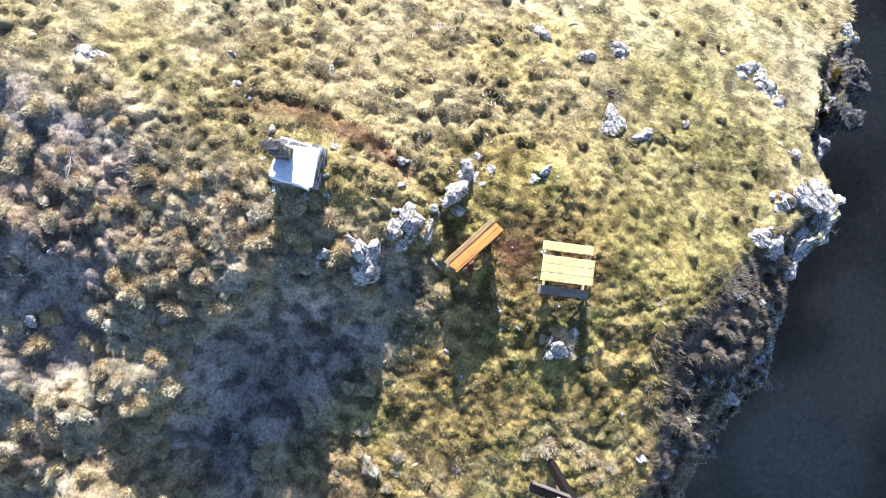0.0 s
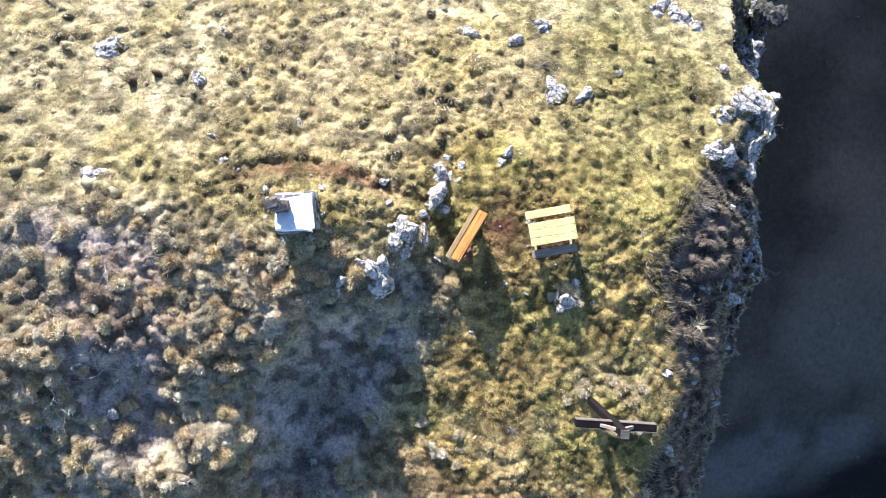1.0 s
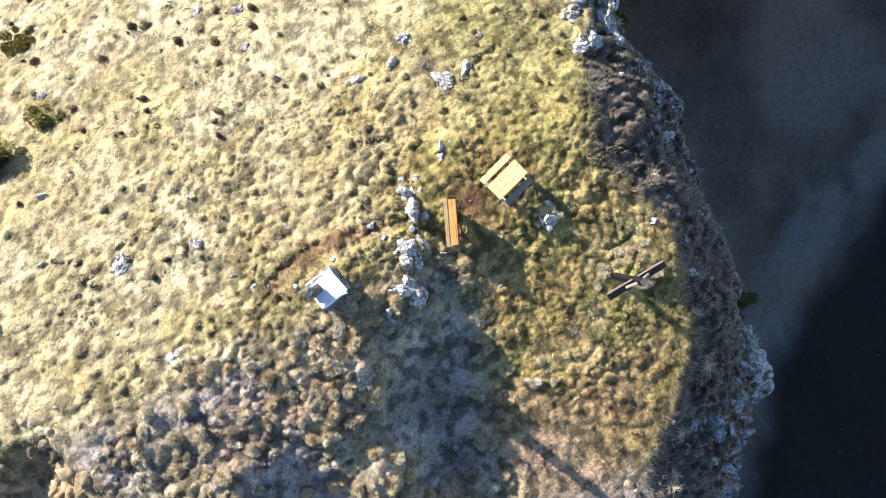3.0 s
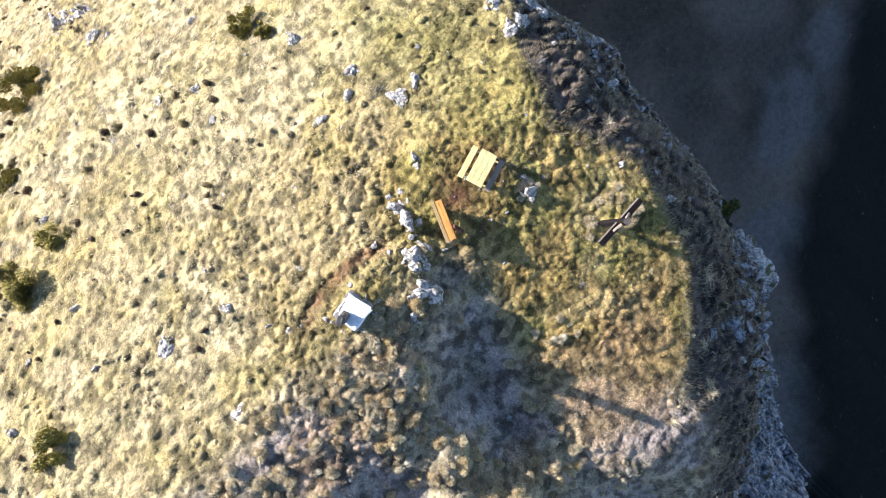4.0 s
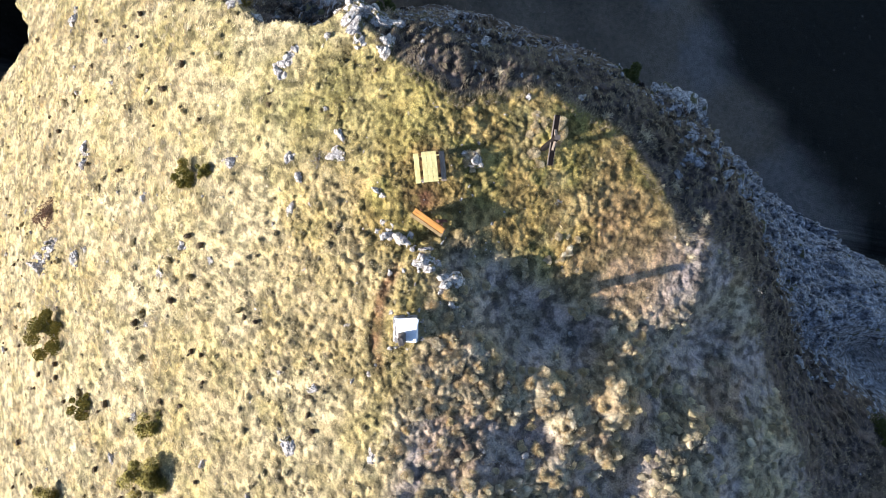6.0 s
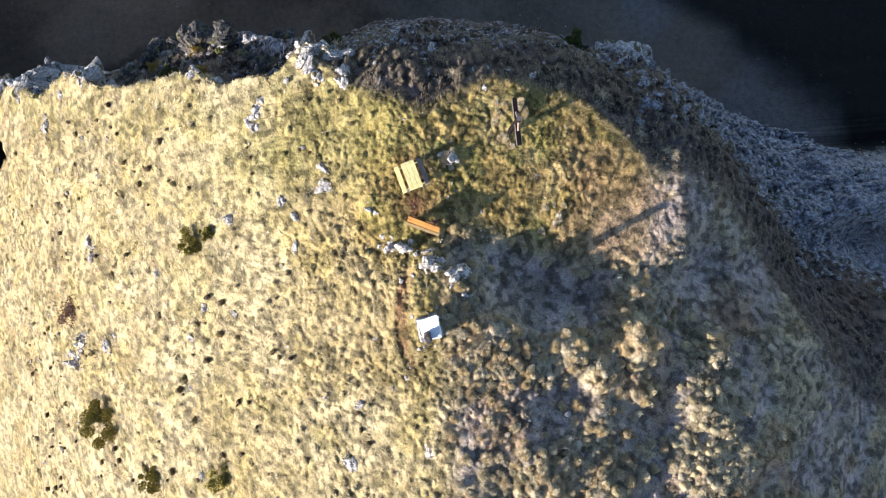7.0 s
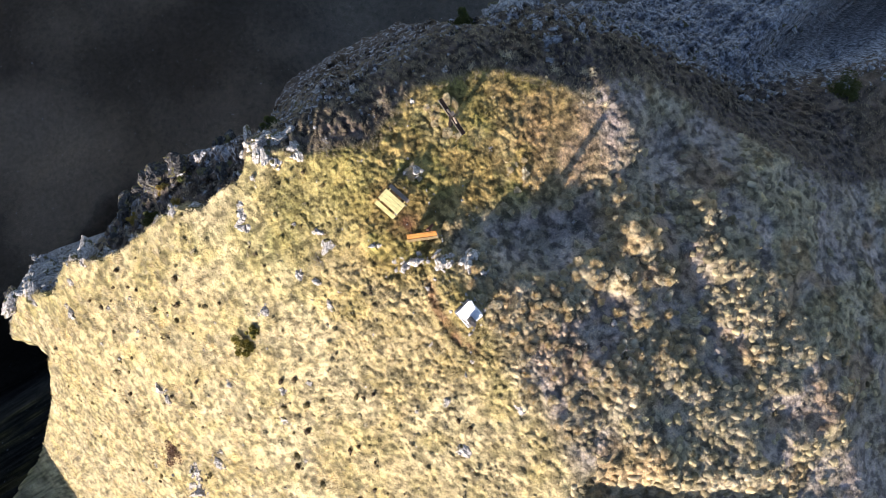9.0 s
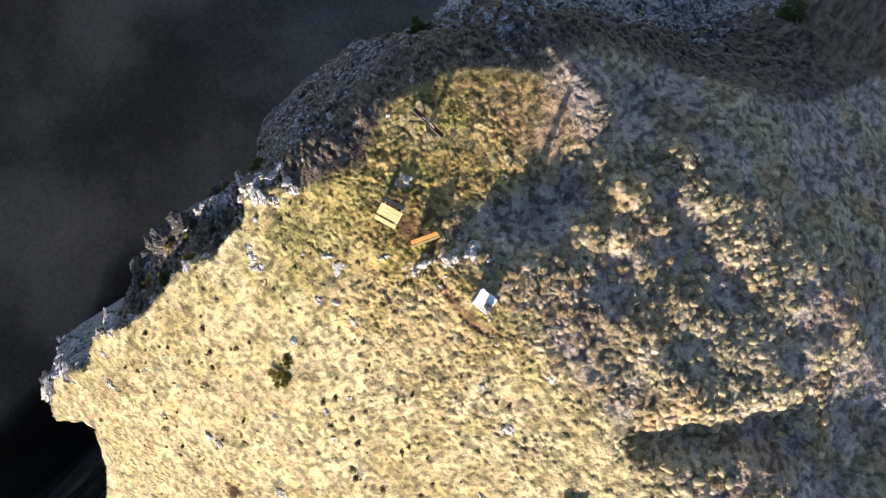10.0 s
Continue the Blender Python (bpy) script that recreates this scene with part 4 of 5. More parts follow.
SLOPE_ROCKS = [(-0.74, 19.96, 0.38), (2.53, 13.17, 0.42), (-9.11, 17.59, 0.3), (-5.47, 17.13, 0.45), (-15.06, 17.36, 0.37), (-9.11, 7.1, 0.37), (-12.9, 5.9, 0.6), (-16.01, 11.28, 0.42), (-9.38, 4.94, 0.45), (-8.22, 31.93, 1.0), (-6.34, 30.33, 0.85), (0.86, 27.71, 0.5), (-3.28, 15.78, 0.4), (-22.35, 8.82, 0.38), (-18.55, 18.76, 0.4), (2.03, 28.02, 0.6), (-6.33, 26.65, 0.7), (13.17, 33.65, 0.7)]
for i, (x, y, s) in enumerate(SLOPE_ROCKS):
    rock(x, y, 0.95 * s, 300 + i, "limestone rock half sunk in the sunlit meadow", 0.75, 0.2, levels=4)
    rnd = random.Random(350 + i)
    for k in range(2 + int(5 * s)):
        turn, far = rnd.uniform(0, 6.28), rnd.uniform(0.7, 1.5) * s
        rock(x + math.cos(turn) * far, y + math.sin(turn) * far, s * rnd.uniform(0.2, 0.45), 1500 + 20 * i + k, "lesser limestone rock of a meadow outcrop", 0.8, 0.25)
EDGE_ROCKS = [(13.2, 8.4, 0.5), (8.6, 11.0, 0.35), (9.6, 10.0, 0.4), (10.5, 4.4, 0.6), (11.6, 12.6, 0.6), (12.3, 14.2, 0.6), (13.5, 2.7, 0.45), (12.8, -1.0, 0.42), (8.4, -3.6, 0.42),
              (9.7, 4.4, 0.45), (13.4, 20.6, 0.5), (11.9, -14.7, 1.1), (12.2, -13.6, 0.8), (11.4, -15.9, 0.9), (14.0, 24.4, 0.6), (13.8, 1.2, 0.4), (9.1, -6.8, 0.35), (8.0, -1.5, 0.25), (12.2, 9.6, 0.6), (13.0, 16.9, 0.5),
              (12.6, 2.8, 0.4), (11.6, -0.8, 0.45), (8.96, 10.1, 0.5), (7.95, 10.5, 0.4), (15.2, 27.2, 0.5), (14.9, 30.6, 0.45)]
for i, (x, y, s) in enumerate(EDGE_ROCKS):
    rock(x, y, s, 400 + i, "fissured pale limestone rock on the cliff edge", 0.7, 0.42 if 4 < y < 12 else 0.5, levels=4 if s > 0.6 else 3, stretch=1.4)


# the great pale slabs on the eastern rim, and the pale heads of rock along the northern edge
for i, (x, y, size, up) in enumerate([(12.1, 6.0, 1.0, 0.55), (11.7, 4.9, 0.8, 0.5), (11.1, 6.5, 0.7, 0.25), (14.6, 8.1, 0.8, 0.1), (9.7, 4.4, 0.5, 0.1), (12.3, 7.0, 0.6, 0.3), (10.3, 5.9, 0.4, 0.1)]):
    rock(x, y, size, 1150 + i, "great pale limestone slab on the eastern rim", 0.6, 0.3, levels=4, stretch=1.4, lift=up)
for i, (x, y, size, up) in enumerate([(16.4, 28.6, 1.2, 0.45), (16.9, 31.2, 0.9, 0.3), (14.9, 26.0, 0.7, 0.2), (18.4, 39.5, 1.2, 0.3), (20.3, 46.5, 1.4, 0.5), (21.2, 42.2, 1.7, 0.0), (14.3, 22.4, 0.5, 0.2), (13.6, 18.6, 0.5, 0.2), (12.6, 15.2, 0.5, 0.2)]):
    rock(x, y, size, 1170 + i, "pale head of limestone on the northern meadow edge", 0.6, 0.4, levels=4, stretch=1.5, lift=up)
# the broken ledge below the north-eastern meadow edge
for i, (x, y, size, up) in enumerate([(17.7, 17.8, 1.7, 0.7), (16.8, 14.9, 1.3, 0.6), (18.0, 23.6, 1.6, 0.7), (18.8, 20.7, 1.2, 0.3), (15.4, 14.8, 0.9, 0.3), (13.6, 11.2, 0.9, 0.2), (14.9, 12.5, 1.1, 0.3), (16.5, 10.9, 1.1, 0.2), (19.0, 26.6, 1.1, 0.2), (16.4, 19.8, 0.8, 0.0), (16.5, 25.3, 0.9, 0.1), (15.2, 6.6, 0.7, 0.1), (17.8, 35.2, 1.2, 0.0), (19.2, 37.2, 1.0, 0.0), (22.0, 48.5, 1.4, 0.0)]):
    rock(x, y, size, 1200 + i, "dark grey limestone ledge block below the meadow edge, with shade in its colour", 0.65, 0.5, levels=4, stretch=1.35, lift=0.6 * up - 0.15, mat=LEDGE_STONE)


# ---- the picnic table ----
def picnic_table(m):
    top = new("picnic_table")
    top.matrix_basis = m
    for k, y in enumerate((-0.26, 0.0, 0.26)):
        board("tabletop_board", (1.6, 0.252, 0.045), pose(0, y, 0.73, 0, 0, (0.3, -0.2, 0.2)[k]), TABLE_WOOD, top)
    # the south seat is grey to carry the tabletop's shadow in its colour
    for y in (0.68, -0.68):
        board("seat_board", (1.58, 0.27, 0.045), pose(0.0, y, 0.44), TABLE_WOOD if y > 0 else GREY_WOOD, top, "" if y > 0 else "seat board greyed for the shadow of the tabletop")
    for x in (-0.62, 0.62):
        board("seat_beam", (0.07, 1.66, 0.09), pose(x, 0, 0.372), TABLE_WOOD, top)
        board("top_beam", (0.07, 0.74, 0.08), pose(x, 0, 0.665), TABLE_WOOD, top)
        for s in (-1, 1):
            board("leg", (0.07, 0.1, 0.86), pose(x + 0.072, s * 0.46, 0.31, s * 31, 0, 0), RED_WOOD, top, "dark reddish wooden leg")
    for x in (-0.45, 0.45):
        board("brace", (0.62, 0.06, 0.06), pose(x * 0.8, 0, 0.5, 0, math.copysign(32, x), 0), RED_WOOD, top)
    return tagged(top, "picnic table of fresh yellow pine with two attached seats", "table")


picnic_table(pose(3.77, 0.84, at_ground(3.77, 0.84) - 0.02, 0, 0, 16))


# ---- the bench ----
def bench(m):
    """Its seat faces the ridge; the backrest leans well back, with props behind it."""
    b = new("bench")
    b.matrix_basis = m
    board("seat_board", (1.98, 0.15, 0.05), pose(0.0, 0.165, 0.45, 0, 0, 0.6), TAN_WOOD, b, "narrow dull tan seat board")
    board("seat_board", (1.94, 0.1, 0.05), pose(0.0, 0.02, 0.44), BENCH_WOOD, b, "orange-brown inner seat board")
    for k, (y, z) in enumerate(((-0.03, 0.58), (-0.15, 0.77))):
        board("back_board", (1.92 - 0.04 * k, 0.215, 0.045), pose(0.012 * k, y, z, -57, 0, (0.3, -0.4)[k]), BENCH_WOOD, b, "orange-brown leaning back board")
    board("top_rail", (1.9, 0.075, 0.05), pose(0.0, -0.235, 0.885, -57, 0, 0.2), BENCH_WOOD, b, "orange-brown top rail")
    board("end_cap", (0.05, 0.4, 0.1), pose(-0.985, 0.02, 0.47, 0, 0, 2), GREY_WOOD, b, "grey weathered end board")
    for x in (-0.66, 0.66):
        board("leg", (0.12, 0.34, 0.48), pose(x, 0.07, 0.19), RED_WOOD, b, "reddish wooden leg")
        board("back_post", (0.1, 0.06, 0.78), pose(x, -0.15, 0.6, 33, 0, 0), RED_WOOD, b, "reddish post of the backrest")
    board("prop", (0.62, 0.16, 0.05), pose(-0.55, -0.5, 0.2, 0, 14, 38), RED_WOOD, b, "reddish slanting prop board")
    board("stretcher", (1.25, 0.06, 0.1), pose(0, 0.07, 0.25), RED_WOOD, b)
    return tagged(b, "wooden bench with an orange leaning backrest on reddish legs", "bench")


bench(pose(0.86, 0.42, at_ground(0.86, 0.42), 0, 0, 65))


# ---- the summit cross ----
def summit_cross(m):
    c = new("summit_cross")
    c.matrix_basis = m
    board("post", (0.24, 0.24, 3.9), pose(0, 0, 1.93), RUST, c, "dark brown timber post", bevel=0.02)
    board("post_cap", (0.26, 0.26, 0.03), pose(0, 0, 3.896), EDGE_WOOD, c, "grey weathered cap")
    for s in (-1, 1):
        board("arm", (1.13, 0.22, 0.24), pose(s * 0.686, 0, 2.95), RUST, c, "dark brown timber arm", bevel=0.02)
        board("arm_edge", (1.13, 0.022, 0.25), pose(s * 0.686, 0.126, 2.95), EDGE_WOOD, c, "grey weathered edge board", 0.004)
        board("arm_edge", (1.13, 0.022, 0.25), pose(s * 0.686, -0.126, 2.95), EDGE_WOOD, c, "grey weathered edge board", 0.004)
        board("brace", (0.5, 0.1, 0.08), pose(s * 0.3, 0, 3.22, 0, s * 38, 0), GREY_WOOD, c, "pale grey slanting brace")
    return tagged(c, "tall dark brown timber summit cross on a grassy knoll", "cross")


summit_cross(pose(5.93, -4.98, at_ground(5.93, -4.98) - 0.05, 0, 0, 2))


# ---- the whitewashed stone block ----
def hewn_stone(size, seed, rough=0.12):
    """One rough building stone."""
    bm = bmesh.new()
    bmesh.ops.create_cube(bm, size=1)
    bmesh.ops.subdivide_edges(bm, edges=bm.edges[:], cuts=1, use_grid_fill=True)
    rnd = random.Random(seed)
    for v in bm.verts:
        d = v.co.copy()
        pull = 1.0 - 0.22 * max(0.0, d.length - 0.5)
        v.co = Vector((d.x * size[0], d.y * size[1], d.z * size[2])) * pull
        v.co += Vector((rnd.uniform(-1, 1) * size[0], rnd.uniform(-1, 1) * size[1], rnd.uniform(-1, 1) * size[2])) * rough * 0.5
    return bm


def stone_block(m):
    b = new("stone_block")
    b.matrix_basis = m
    rnd = random.Random(77)
    half, high = 0.66, 0.82
    core = board("core", (1.1, 1.1, 0.8), pose(0, 0, 0.36), RUBBLE, b, "rubble masonry core", 0.04, 0.02)
    k = 0
    for row in range(4):
        z = 0.02 + row * 0.2
        for side in range(4):
            n = 4 if (row + side) % 2 else 5
            for c in range(n):
                u = -half + (c + 0.5) * 2 * half / n + rnd.uniform(-0.03, 0.03)
                k += 1
                st = part("stone", hewn_stone((2 * half / n * 1.02, 0.26, 0.215), 900 + k), RUBBLE, core)
                st.matrix_basis = pose(0, 0, 0, 0, 0, 90 * side) @ pose(u, -half + 0.08 + rnd.uniform(-0.05, 0.05) + row * 0.02, z - 0.3, rnd.uniform(-5, 5), rnd.uniform(-5, 5), rnd.uniform(-8, 8))
    # the cap: an uneven slab with a broken corner
    bm = bmesh.new()
    ring = [(-0.72, -0.62), (0.3, -0.75), (0.6, -0.86), (0.66, 0.1), (0.72, 0.62), (0.0, 0.68), (-0.6, 0.74), (-0.66, 0.42), (-0.2, 0.36), (-0.14, 0.12), (-0.66, 0.06)]
    low = [bm.verts.new((x * 1.01, y * 1.01, 0.0)) for x, y in ring]
    upp = [bm.verts.new((x * 0.97, y * 0.97, 0.13 + rnd.uniform(-0.015, 0.015) + 0.03 * y)) for x, y in ring]
    bm.faces.new(upp)
    bm.faces.new(low[::-1])
    for i in range(len(ring)):
        j = (i + 1) % len(ring)
        bm.faces.new((low[i], low[j], upp[j], upp[i]))
    bmesh.ops.triangulate(bm, faces=bm.faces[:])
    bmesh.ops.subdivide_edges(bm, edges=bm.edges[:], cuts=3, use_grid_fill=True)
    for v in bm.verts:
        v.co += Vector((noise.noise(v.co * 5), noise.noise(v.co * 5 + Vector((9, 0, 0))), 0.7 * noise.noise(v.co * 4 + Vector((0, 7, 0))))) * 0.035
    cap = part("cap", bm, WHITEWASH, b, "whitewashed cement cap with a broken corner")
    cap.matrix_basis = pose(0, 0, high - 0.02, -17, -2, 0)
    rim = board("rim", (0.1, 1.3, 0.05), pose(0.62, -0.08, high + 0.135, -17, -2, 2), WHITEWASH, b, "raised white rim", 0.02, 0.015)
    # a slender pillar of laid stones on the broken corner
    heap = [(-0.62, 0.28, 0.02, 0.26), (-0.74, 0.36, -0.06, 0.22)] + [(-0.36 + 0.02 * rnd.uniform(-1, 1), 0.2 + 0.02 * rnd.uniform(-1, 1), 0.06 + 0.2 * k, 0.43 - 0.012 * k) for k in range(9)]
    for i, (x, y, z, w) in enumerate(heap):
        st = part("laid_stone", hewn_stone((w * 1.3, w * 0.8, 0.22), 980 + i, 0.14), HEAP_STONE, b, "dark brown-grey laid stone")
        st.matrix_basis = pose(x, y, high + z, rnd.uniform(-4, 4), rnd.uniform(-4, 4), rnd.uniform(-12, 12))
    return tagged(b, "rubble stone plinth with whitewashed top and slender stone pillar", "plinth")


stone_block(pose(-4.8, 0.54, at_ground(-4.98, 0.65) - 0.02, 0, 0, 14) @ Matrix.Scale(0.92, 4))
for i, (x, y, s) in enumerate([(-4.0, 1.0, 0.22), (-4.05, 0.55, 0.26), (-4.3, -0.25, 0.24), (-4.7, -0.45, 0.26), (-5.2, -0.4, 0.22), (-5.9, 0.9, 0.2), (-6.05, 1.15, 0.24), (-3.75, 0.1, 0.2), (-4.15, 1.45, 0.24)]):
    rock(x, y, s, 500 + i, "loose limestone rock at the foot of the plinth", 0.8, 0.2)

# ---- the stone by the table, in a tuft of grass ----
rock(4.52, -1.5, 0.58, 601, "white limestone rock topped with grass beside the table", 1.0, 0.0, levels=4)
rock(4.86, -0.85, 0.3, 602, "small white limestone rock beside the table", 0.9, 0.1)


# ---- shrubs, dry bushes and tall tufts ----
def tube(bm, points, radii, sides=4):
    rings = []
    for k, (p, r) in enumerate(zip(points, radii)):
        d = (points[min(k + 1, len(points) - 1)] - points[max(k - 1, 0)]).normalized()
        u = d.orthogonal().normalized()
        w = d.cross(u)
        rings.append([bm.verts.new(p + (u * math.cos(6.2832 * i / sides) + w * math.sin(6.2832 * i / sides)) * r) for i in range(sides)])
    for a, b in zip(rings, rings[1:]):
        for i in range(sides):
            bm.faces.new((a[i], a[(i + 1) % sides], b[(i + 1) % sides], b[i]))


def branches(bm, rnd, start, way, length, radius, depth, fork=3, wild=0.5):
    """A limb that wanders and forks."""
    points, radii, p, d = [start], [radius], start.copy(), way.normalized()
    n = 4
    for k in range(n):
        d = (d + Vector((rnd.gauss(0, 1), rnd.gauss(0, 1), rnd.gauss(0, 0.6))) * wild * 0.4).normalized()
        p = p + d * length / n
        points.append(p.copy())
        radii.append(max(radius * (1 - 0.8 * (k + 1) / n), 0.003))
    tube(bm, points, radii)
    if depth:
        for _ in range(fork):
            i = rnd.randint(1, n)
            side = (d + Vector((rnd.gauss(0, 1), rnd.gauss(0, 1), rnd.gauss(0, 0.5))) * 0.8).normalized()
            branches(bm, rnd, points[i], side, length * rnd.uniform(0.45, 0.7), radii[i] * 0.8 + 0.002, depth - 1, fork, wild)


def leaves(rnd, count, radius, high, leaf):
    """A crown of small leaves in uneven clumps with gaps."""
    clumps = [(Vector((rnd.gauss(0, 0.42) * radius, rnd.gauss(0, 0.42) * radius, rnd.uniform(0.25, 0.85) * high)), rnd.uniform(0.2, 0.42) * radius) for _ in range(14)]
    co, faces = [], []
    for _ in range(count):
        c, r = rnd.choice(clumps)
        p = c + Vector((rnd.gauss(0, 1), rnd.gauss(0, 1), rnd.gauss(0, 0.8))).normalized() * r * rnd.random() ** 0.4
        p.z = max(p.z, 0.03)
        u = Vector((rnd.gauss(0, 1), rnd.gauss(0, 1), rnd.gauss(0, 1))).normalized()
        v = u.orthogonal().normalized() * leaf * rnd.uniform(0.3, 0.55)
        u = u * leaf * rnd.uniform(0.7, 1.3)
        k = len(co)
        co += [p - u, p + v, p + u, p - v]
        faces.append((k, k + 1, k + 2, k + 3))
    return co, faces


def shrub(x, y, radius, high, seed, mat, label, count=5200, leaf=0.055):
    rnd = random.Random(seed)
    s = new("shrub")
    s.matrix_basis = pose(x, y, at_ground(x, y) + 0.02, 0, 0, rnd.uniform(0, 360))
    bm = bmesh.new()
    for _ in range(5):
        branches(bm, rnd, Vector((rnd.gauss(0, 0.04), rnd.gauss(0, 0.04), -0.1)), Vector((rnd.gauss(0, 0.7), rnd.gauss(0, 0.7), 1)), high * 0.9, 0.022, 1, 3)
    part("stem", bm, TWIG, s, "woody stems")
    me = bpy.data.meshes.new("crown")
    co, faces = leaves(rnd, count, radius, high, leaf)
    me.from_pydata(co, [], faces)
    me.materials.append(mat)
    crown = new("crown", me)
    crown.parent = s
    return tagged(s, label, "shrub")


for i, (x, y, r, h) in enumerate([(-12.4, 28.0, 1.7, 1.5), (-18.2, 15.1, 1.5, 1.4), (-24.5, 24.5, 1.6, 1.3)]):
    shrub(x, y, r, h, 700 + i, LEAF_PALE, "dense olive-green shrub in the dry meadow", 8000, 0.085)
for i, (x, y, r, h) in enumerate([(1.2, 16.1, 1.0, 0.5), (-15.0, 15.7, 1.1, 0.7), (-16.3, 22.5, 0.9, 0.7), (-20.2, 6.6, 1.0, 0.9), (-23.5, 13.0, 1.0, 0.8), (1.6, 14.9, 0.6, 0.4)]):
    shrub(x, y, r, h, 710 + i, LEAF_PALE, "low yellow-green shrub in the dry meadow", 3500, 0.08)
for i, (x, y, r, h) in enumerate([(13.1, -10.6, 1.2, 0.8), (13.9, 5.5, 1.0, 0.8), (14.8, 19.7, 0.9, 0.7), (15.6, 15.0, 0.8, 0.6), (-8.3, -36.9, 1.7, 1.2)]):
    shrub(x, y, r, h, 720 + i, LEAF, "dark green shrub clinging to the cliff edge", 4000, 0.08)
for i, (x, y, r, h) in enumerate([(14.0, 16.5, 0.9, 0.6), (16.8, 22.6, 0.6, 0.5), (16.6, 17.6, 0.6, 0.4)]):
    shrub(x, y, r, h, 740 + i, LEAF_GOLD, "yellow-leaved shrub on the cliff edge", 2500, 0.07)


shrub(-3.6, 31.9, 1.5, 0.6, 750, LEAF_BROWN, "withered reddish-brown shrub in the dry meadow", 4000, 0.07)


def dry_bush(x, y, reach, seed, stems=6, radius=0.012, label="leafless pale dry bush lying on the tussocks", rise=0.5):
    rnd = random.Random(seed)
    bm = bmesh.new()
    for _ in range(stems):
        turn = rnd.uniform(0, 6.28)
        branches(bm, rnd, Vector((0, 0, 0)), Vector((math.cos(turn), math.sin(turn), rise * rnd.uniform(0.4, 1.2))), reach * rnd.uniform(0.6, 1.1), radius, 2, 3, 0.6)
    ob = part("dry_bush", bm, TWIG)
    ob.matrix_basis = pose(x, y, float(ground(x, y)), 0, 0, 0)
    return tagged(ob, label, "bush")


for i, (x, y, r) in enumerate([(-11.0, -1.85, 1.1), (-12.4, -6.7, 0.9), (-10.9, -5.4, 1.0), (-9.3, -1.4, 0.8), (3.3, 7.2, 0.7), (13.1, 0.6, 0.9), (-10.6, 28.6, 1.3), (-9.6, 27.8, 1.0), (-11.4, 29.6, 1.1), (9.2, 2.4, 0.6), (0.9, -19.5, 0.7), (-13.0, -3.6, 0.8), (12.4, 6.0, 0.8), (11.9, -6.2, 0.7), (7.6, -14.4, 0.7)]):
    dry_bush(x, y, r, 760 + i)


def tall_tuft(x, y, length, seed, count=70, label="pale tuft of long dry grass", low=20):
    r = np.random.RandomState(seed)
    azim = r.rand(count) * 6.283
    base = np.stack([x + 0.08 * r.randn(count), y + 0.08 * r.randn(count), np.full(count, float(ground(x, y)) - 0.02)], -1)
    me = strands("grass_tuft", base, azim, length * (0.6 + 0.6 * r.rand(count)), np.full(count, 0.022), np.radians(r.uniform(low, 80, count)), np.radians(r.uniform(20, 70, count)), np.tile((0.62, 0.52, 0.34), (count, 1)))
    return tagged(new("grass_tuft", me), label, "grass")


for i, (x, y, l) in enumerate([(7.9, -10.8, 0.55), (8.3, -10.5, 0.45), (3.9, -14.9, 0.55), (4.3, -14.6, 0.45), (2.0, -17.6, 0.4), (8.4, -8.2, 0.5), (9.6, -2.0, 0.5), (5.4, -12.9, 0.5), (1.6, -14.4, 0.6), (13.3, 5.2, 0.5)]):
    tall_tuft(x, y, l, 790 + i)
for i, (x, y, size) in enumerate([(5.55, -4.5, 0.36), (5.1, -4.9, 0.28), (6.9, -4.35, 0.34), (7.3, -4.8, 0.3), (7.4, -5.5, 0.36), (6.9, -5.9, 0.32), (6.4, -5.7, 0.24), (7.6, -4.3, 0.3), (6.5, -4.2, 0.26)]):
    ob = new("tussock", tuft_kinds[(3 * i) % 24])
    ob.matrix_basis = pose(x, y, at_ground(x, y), 0, 0, 57 * i) @ Matrix.Diagonal((size / 0.3, size / 0.3, 0.8 * size / 0.3, 1))
    tagged(ob, "rounded pale yellow tussock on the knoll of the cross", "tussock", "tussocks")
for i, (x, y, size) in enumerate([(4.85, -1.1, 0.34), (4.4, -0.95, 0.3), (5.0, -1.5, 0.26), (4.15, -1.35, 0.24)]):
    ob = new("tussock", tuft_kinds[(5 * i + 1) % 24])
    ob.matrix_basis = pose(x, y, at_ground(x, y), 0, 0, 71 * i) @ Matrix.Diagonal((size / 0.3, size / 0.3, 0.9 * size / 0.3, 1))
    tagged(ob, "yellow-green grass tussock round the rock beside the table", "tussock", "tussocks")
tall_tuft(4.75, -1.15, 0.36, 812, 160, "grass tuft between the stones beside the table", 5)
tall_tuft(4.45, -1.05, 0.3, 813, 120, "grass tuft between the stones beside the table", 5)

# ---- small stones on the trodden ground ----
rnd = random.Random(5)
for i in range(46):
    x, y = (rnd.gauss(2.6, 2.2), rnd.gauss(-0.4, 2.2)) if i < 30 else (rnd.gauss(-1.5, 1.5), rnd.gauss(-3, 1.5))
    st = part("stone", rock_bmesh(rnd.uniform(0.05, 0.12), 830 + i, 0.6, 2), LIMESTONE)
    st.matrix_basis = pose(x, y, float(ground(x, y)) + 0.01, 0, 0, rnd.uniform(0, 360))
    tagged(st, "small white limestone fragment on the turf", "stone", "stone fragments")


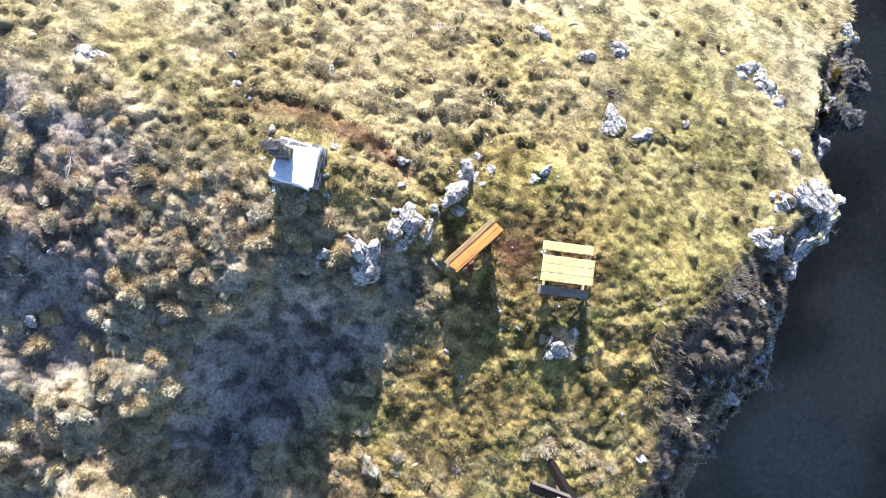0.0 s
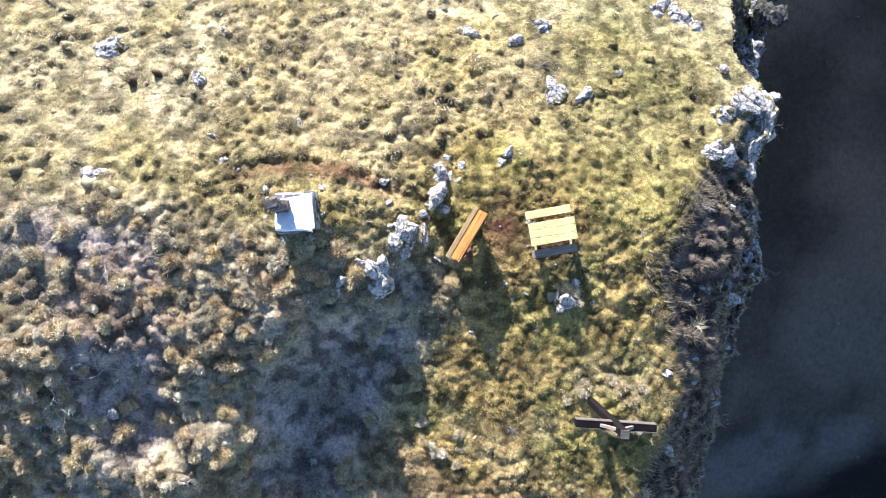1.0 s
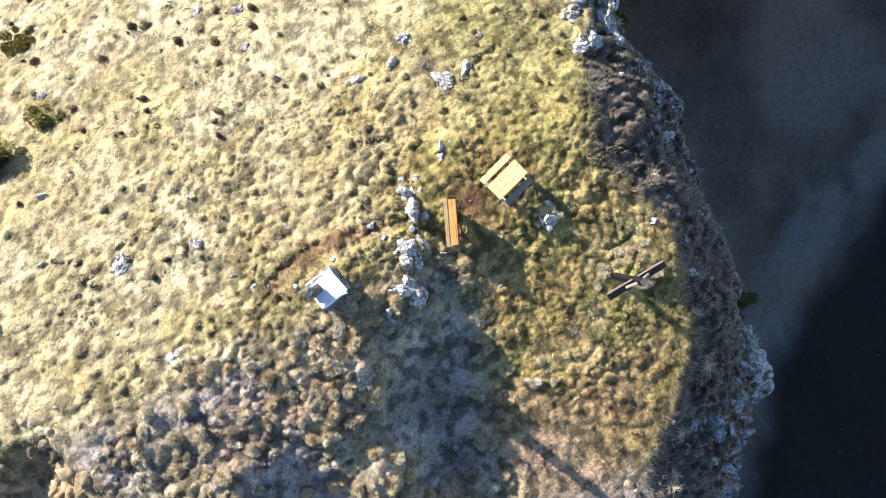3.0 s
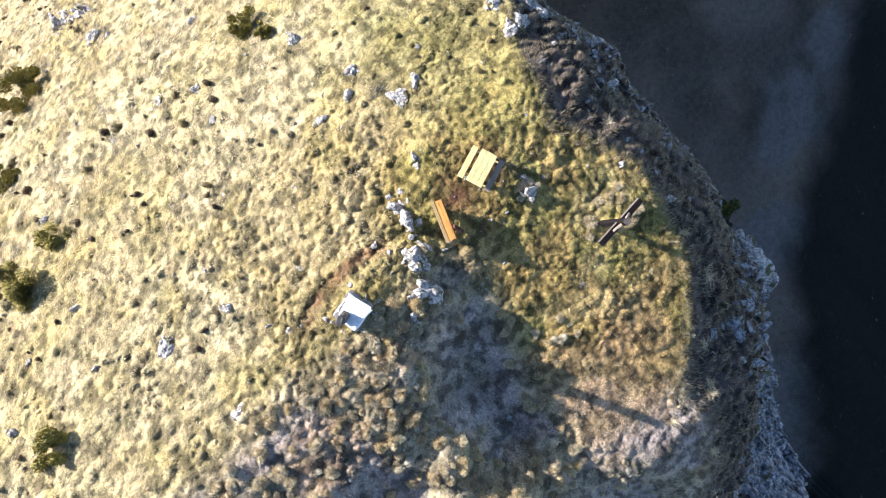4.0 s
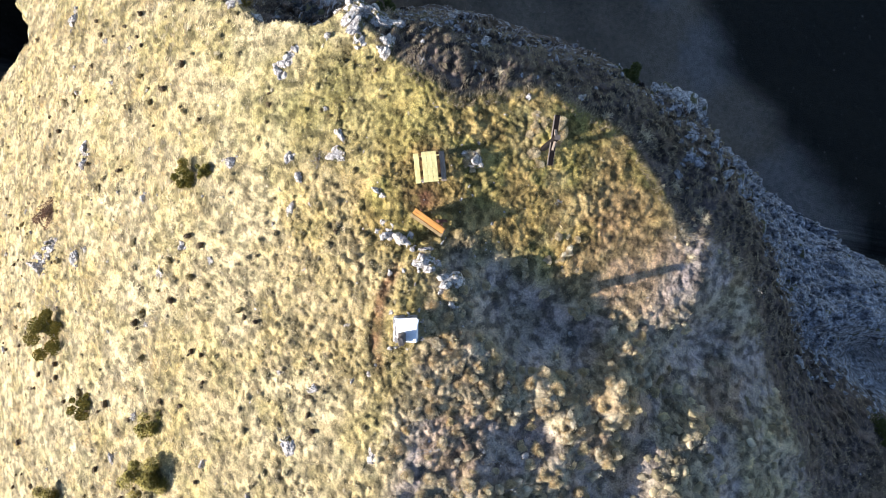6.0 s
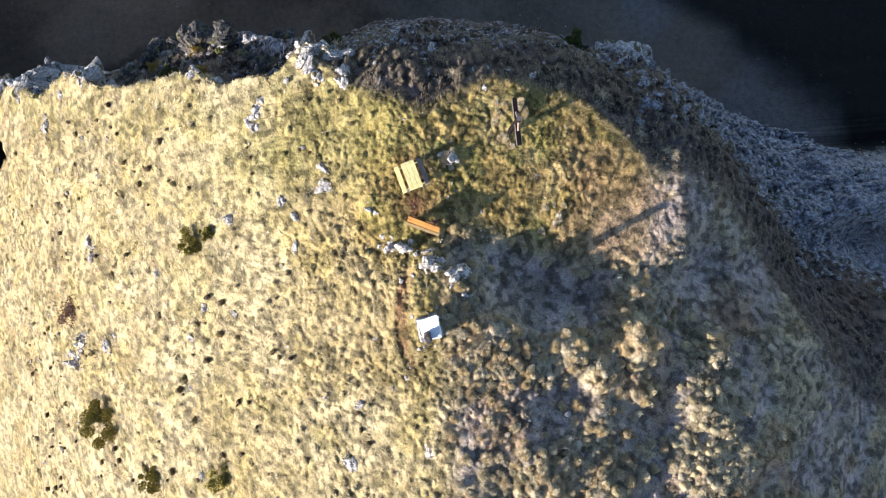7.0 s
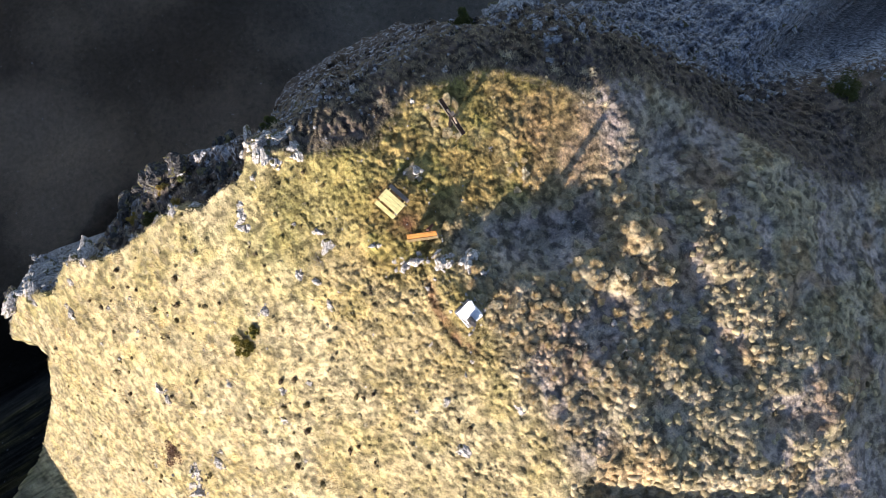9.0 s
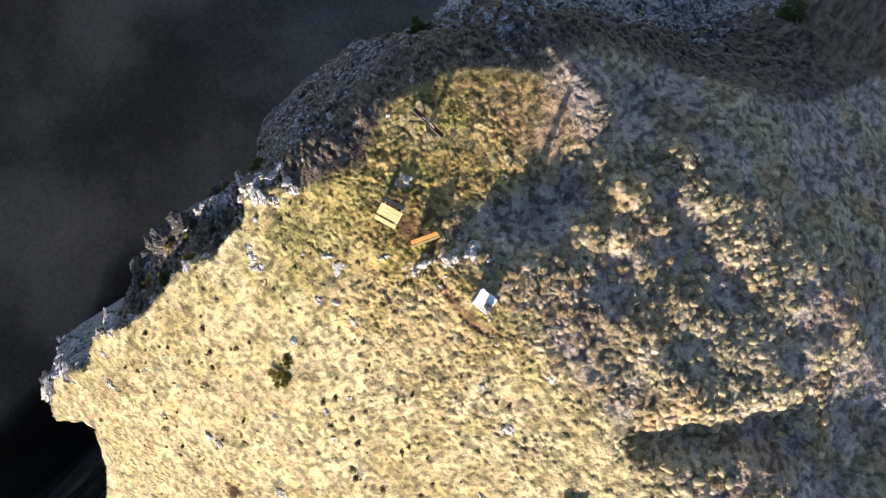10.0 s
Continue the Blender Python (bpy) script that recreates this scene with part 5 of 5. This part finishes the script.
# ---- loose rocks strewn over the meadow ----
kinds = []
for k in range(8):
    me = bpy.data.meshes.new("rock")
    bm = rock_bmesh(1.0, 1900 + k, 1.05, 3, lumps=3)
    bm.to_mesh(me)
    bm.free()
    me.materials.append(LIMESTONE)
    kinds.append(me)
rnd = random.Random(14)
for i in range(150):
    x, y = rnd.uniform(-26, 11), rnd.uniform(3.0, 44) if i < 125 else rnd.uniform(-14, -2)
    if float(fnoise(np.array(x), np.array(y), 7.0, 3, 97)) < 0.47 or x > float(np.interp(y, BROW_Y, BROW_X)) - 1 or y > float(np.interp(x, CUT_X, CUT_Y)) - 1:
        continue
    size = rnd.uniform(0.08, 0.2) if rnd.random() < 0.75 else rnd.uniform(0.2, 0.34)
    ob = new("rock", rnd.choice(kinds))
    ob.matrix_basis = pose(x, y, float(ground(x, y)) + 0.1 * size, rnd.uniform(-15, 15), rnd.uniform(-15, 15), rnd.uniform(0, 360)) @ Matrix.Scale(size, 4)
    tagged(ob, "small pale limestone rock among the dry grass", "rock", "limestone rocks")


# ---- broken rock on the south-eastern slope ----
chips = []
for k in range(10):
    me = bpy.data.meshes.new("chip")
    bm = rock_bmesh(1.0, 1950 + k, 0.8, 2, lumps=2)
    bm.to_mesh(me)
    bm.free()
    chips.append(me)
rnd = random.Random(31)
bm = bmesh.new()


def strew(count, y0, y1, near, far, small, large, spill=0.0):
    """Pieces of rock strewn over a stretch of the slope, between brow (0) and brink (1), in drifts."""
    for i in range(count):
        y = rnd.uniform(y0, y1)
        brow, brink = float(np.interp(y, BROW_Y, BROW_X)), float(np.interp(y, BRINK_Y, BRINK_X))
        x = brow + (brink - brow) * rnd.uniform(near, far) + spill * float(east_face(y)) * rnd.random() * (i % 2)
        if float(fnoise(np.array(x), np.array(y), 2.0, 3, 63)) < 0.4 and rnd.random() < 0.75:
            continue
        size = rnd.uniform(*small) if rnd.random() < 0.8 else rnd.uniform(*large)
        m = pose(x, y, float(ground(x, y)) - 0.05 * size, rnd.uniform(-25, 25), rnd.uniform(-25, 25), rnd.uniform(0, 360)) @ Matrix.Diagonal((size * 1.4, size, size * 0.8, 1))
        before = len(bm.verts)
        bm.from_mesh(rnd.choice(chips))
        bm.verts.ensure_lookup_table()
        for v in bm.verts[before:]:
            v.co = m @ v.co


strew(380, -46, -13, 0.4, 1.0, (0.12, 0.36), (0.36, 0.8))
strew(200, -14, 7, 0.2, 1.0, (0.06, 0.17), (0.17, 0.32), 5.0)
strew(45, 9, 34, 0.0, 0.5, (0.12, 0.3), (0.3, 0.5))
strew(140, 36, 58, 0.1, 0.98, (0.2, 0.5), (0.5, 1.1))
tagged(part("scree", bm, SLOPE_STONE), "broken pale limestone scree on the steep slope", "scree", kind="stuff")
